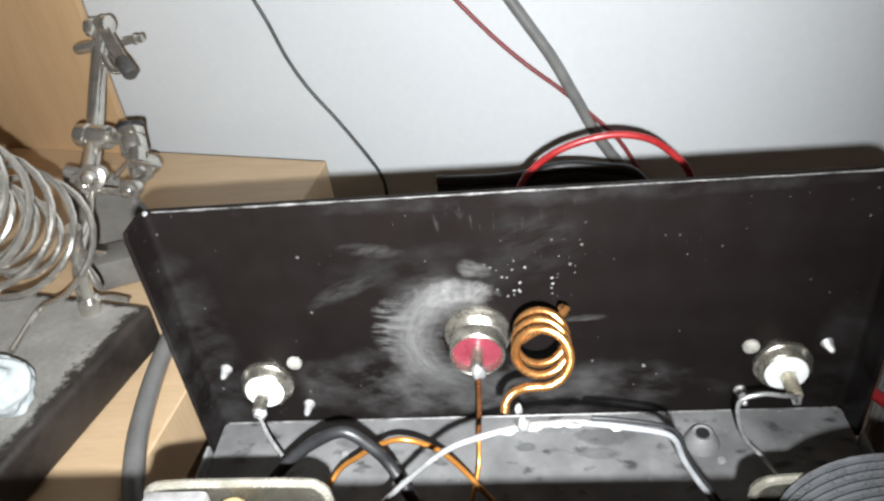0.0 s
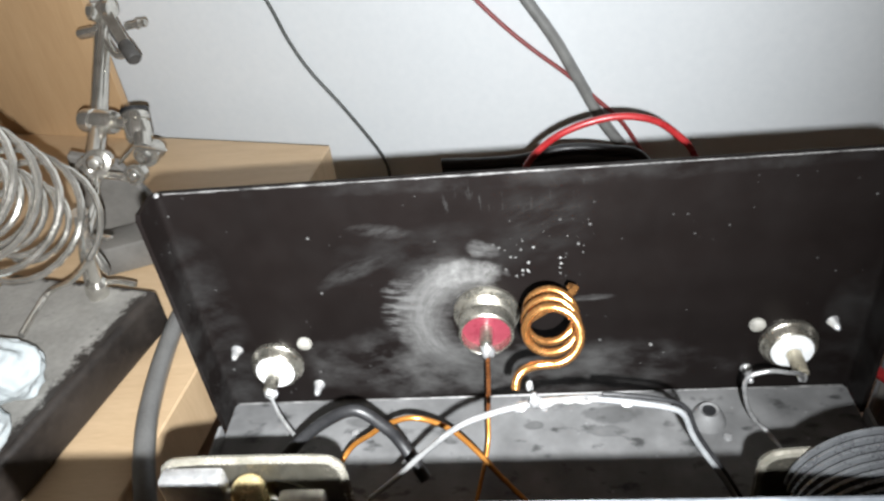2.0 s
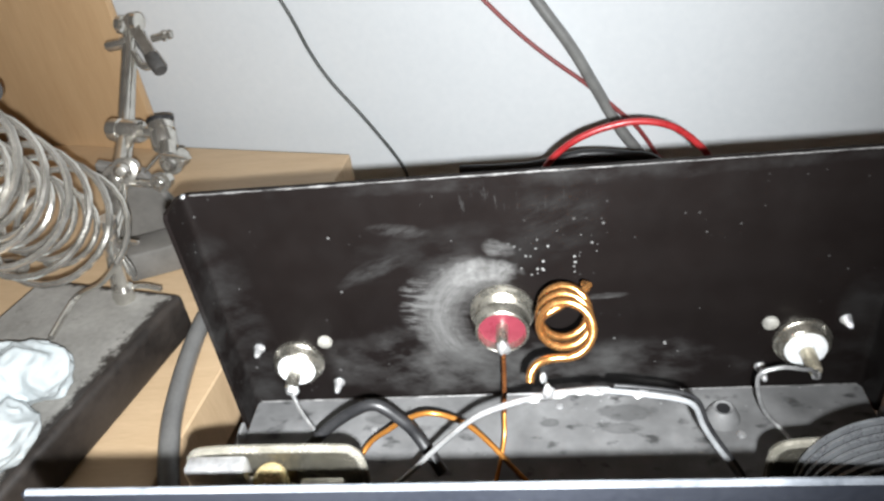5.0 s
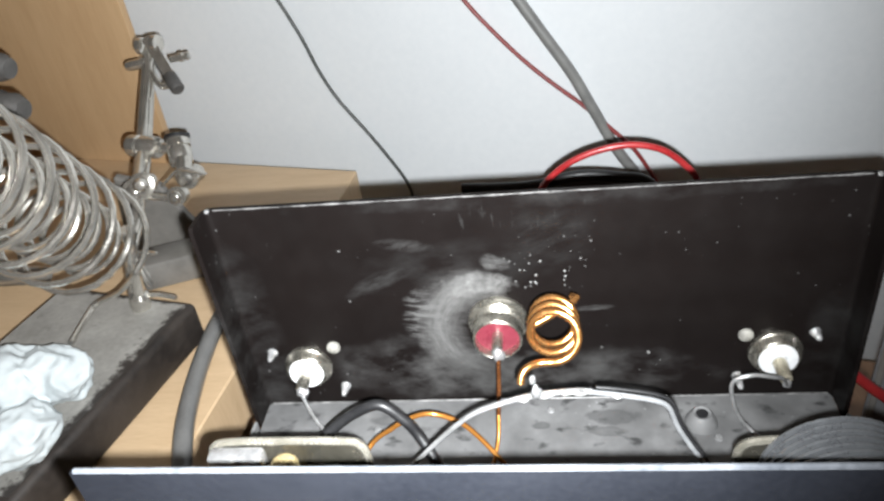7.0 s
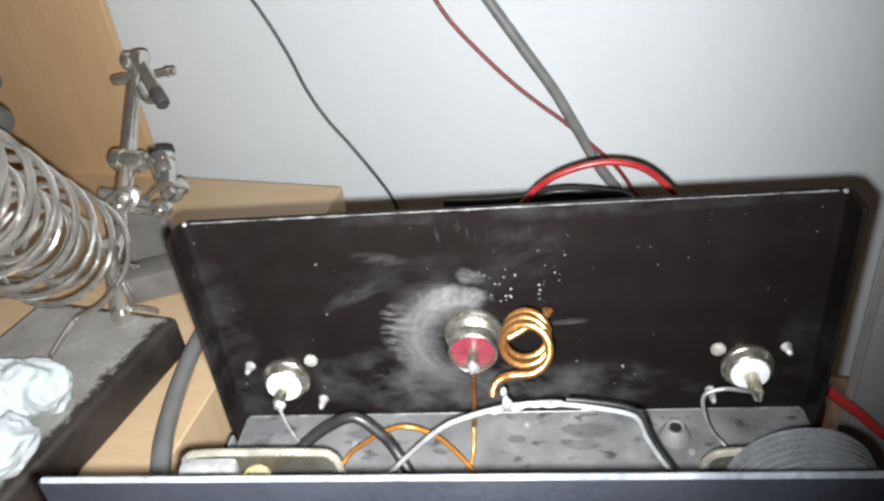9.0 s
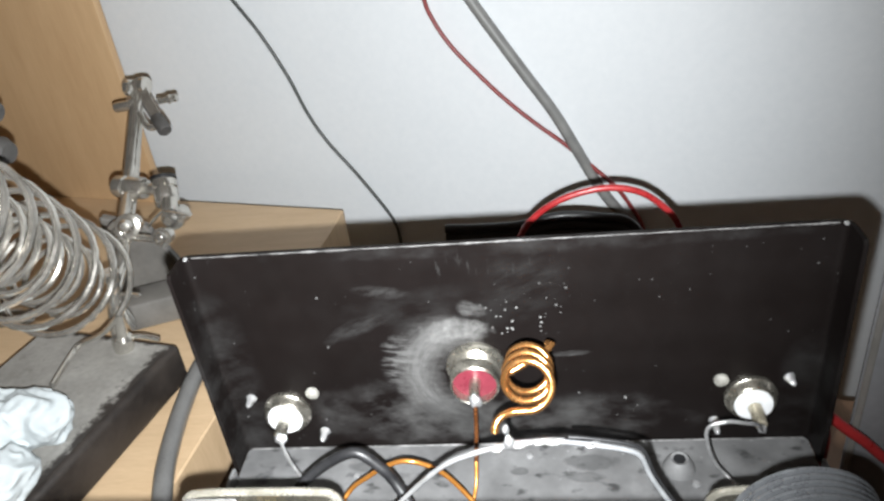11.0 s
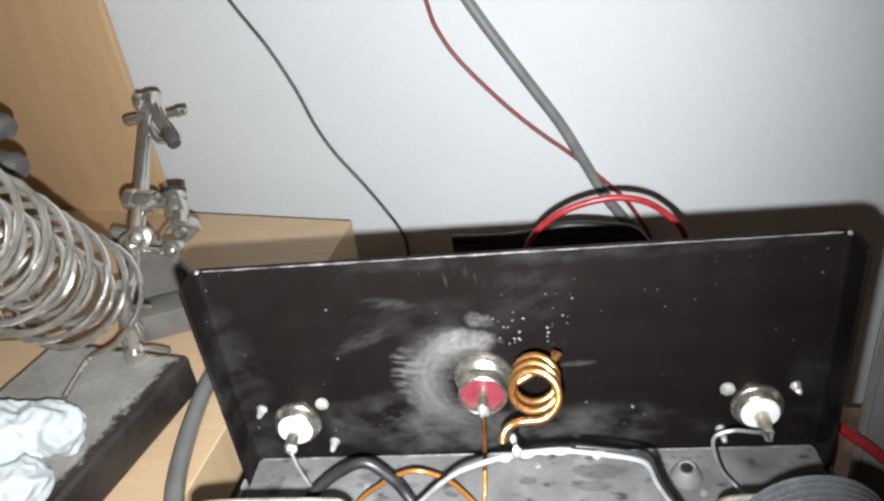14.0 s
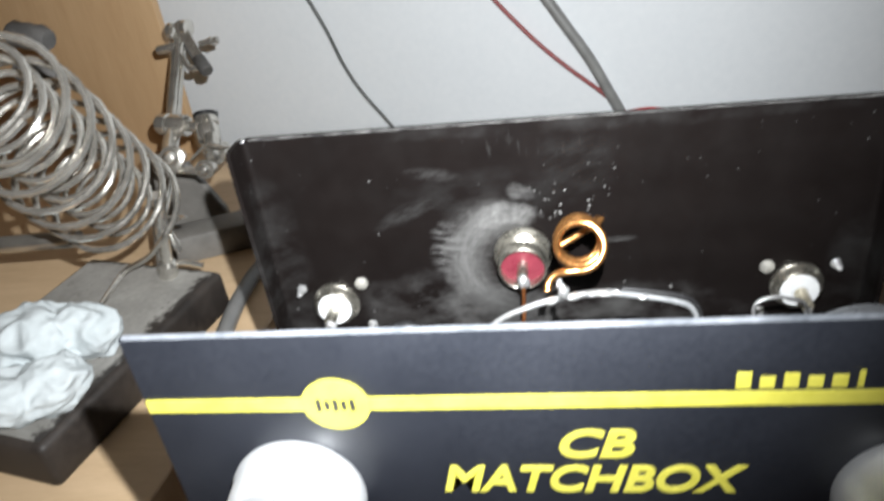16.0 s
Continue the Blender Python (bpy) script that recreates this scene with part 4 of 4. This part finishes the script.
cable("cable", on_wall([(-0.1208, 0.1336), (-0.0838, 0.0731), (-0.0690, 0.0502), (-0.0506, 0.0231), (-0.0350, 0.0003), (-0.0220, -0.0232), (-0.0087, -0.0476), (0.0033, -0.0640), (0.0104, -0.0745), (0.0153, -0.0863), (0.0153, -0.1350), (0.0153, -0.1900), (0.0153, -0.7780)], 0.2600),
      0.0033, GREYC, "grey sheathed cable hanging down against the wall", group="wires at the wall")
LOOP = [(-0.0035, -0.1034), (-0.0020, -0.0393), (0.0008, -0.0094), (0.0048, 0.0045), (0.0112, 0.0133), (0.0207, 0.0199), (0.0323, 0.0238), (0.0436, 0.0247), (0.0549, 0.0216), (0.0642, 0.0141), (0.0702, 0.0056), (0.0744, -0.0106), (0.0746, -0.0402), (0.0750, -0.1034)]
cable("cable", [(x, 0.115, z) for x, z in LOOP], 0.0014, REDC, "bright red insulated wire arched behind the tuner", steps=8)
bundle = holder("cable_bundle", "flat black cable of three strands behind the tuner", "cable")
for k in range(3):
    dz = 0.0044 * (k - 1)
    part("strand", sweep(bm_new(), smooth_line([(-0.0312, 0.1430, -0.0105 + dz), (-0.0153, 0.1430, -0.0112 + dz), (0.0035, 0.1430, -0.0109 + dz), (0.0223, 0.1430, -0.0072 + dz), (0.0408, 0.1430, -0.0090 + dz), (0.0559, 0.1440, -0.0150 + dz), (0.0644, 0.1440, -0.0400 + dz), (0.0635, 0.1380, -0.0980 + dz)], 8), 0.0022, 10), BLACKR, bundle)
cable("power_cable", [(-0.1000, 0.192, -0.7760), (-0.1000, 0.192, -0.2000), (-0.1020, 0.191, -0.120), (-0.1100, 0.186, -0.075), (-0.1230, 0.172, -0.0510), (-0.1400, 0.150, -0.0508), (-0.1496, 0.1266, -0.0508), (-0.1514, 0.1010, -0.0508), (-0.1496, 0.0770, -0.0508), (-0.1462, 0.0548, -0.0508), (-0.1412, 0.0333, -0.0510), (-0.1340, 0.0100, -0.0560), (-0.1290, -0.010, -0.075), (-0.1270, -0.030, LOW_Z + 0.004)], 0.0040, MIDC, "slate grey power cable lying on the desk")
case = holder("grey_case", "grey plastic equipment case standing on the lower table", "case", (0, 0, 0))
CASE_AT = Matrix.Translation((0.1118, 0.0300, LOW_Z)) @ Matrix.Rotation(radians(-32), 4, "Z")
part("body", block(bm_new(), (0.14, 0.045, 0.17), (0.0700, 0.0225, 0.085), 0.0015, 2, CASE_AT), CASE, case)
# darker strip paints in the shade of the case's left side
part("shade_strip", block(bm_new(), (0.0022, 0.0012, 0.168), (0.0022, -0.0005, 0.085), 0.0004, 1, CASE_AT), GREYM, case, "narrow darker strip painted for the shaded side face")
cable("cable", [(0.0870, 0.040, 0.0060), (0.0905, 0.030, -0.0010), (0.0961, 0.020, -0.0070), (0.1062, 0.020, -0.0175), (0.1166, 0.020, -0.0275), (0.1350, 0.018, -0.0500), (0.1500, 0.010, LOW_Z + 0.0018)], 0.0018, REDC, "red insulated wire beside the tuner", group="red wires beside the tuner")
cable("cable", [(0.0940, 0.028, -0.0080), (0.0985, 0.0235, -0.0120), (0.1012, 0.022, -0.0220), (0.1012, 0.022, -0.0400), (0.1020, 0.024, LOW_Z + 0.0017)], 0.0017, REDW, "dull red insulated wire hanging down beside the tuner", group="red wires beside the tuner")
# small white terminal; the stem down to the table is added to hold it
cable("cable", [(0.0972, 0.026, LOW_Z + 0.0018), (0.0970, 0.0255, -0.0600), (0.0968, 0.025, -0.0300), (0.0966, 0.0245, -0.0150)], 0.0018, TEFLON, "small white terminal on an added white stem beside the tuner")
cable("cable", [(0.0850, 0.046, 0.0150), (0.0940, 0.050, 0.0050), (0.1030, 0.055, -0.0060), (0.1110, 0.062, -0.0170), (0.1150, 0.074, -0.0400), (0.1150, 0.080, LOW_Z + 0.004)], 0.0042, BLACKR, "black cable beside the tuner")
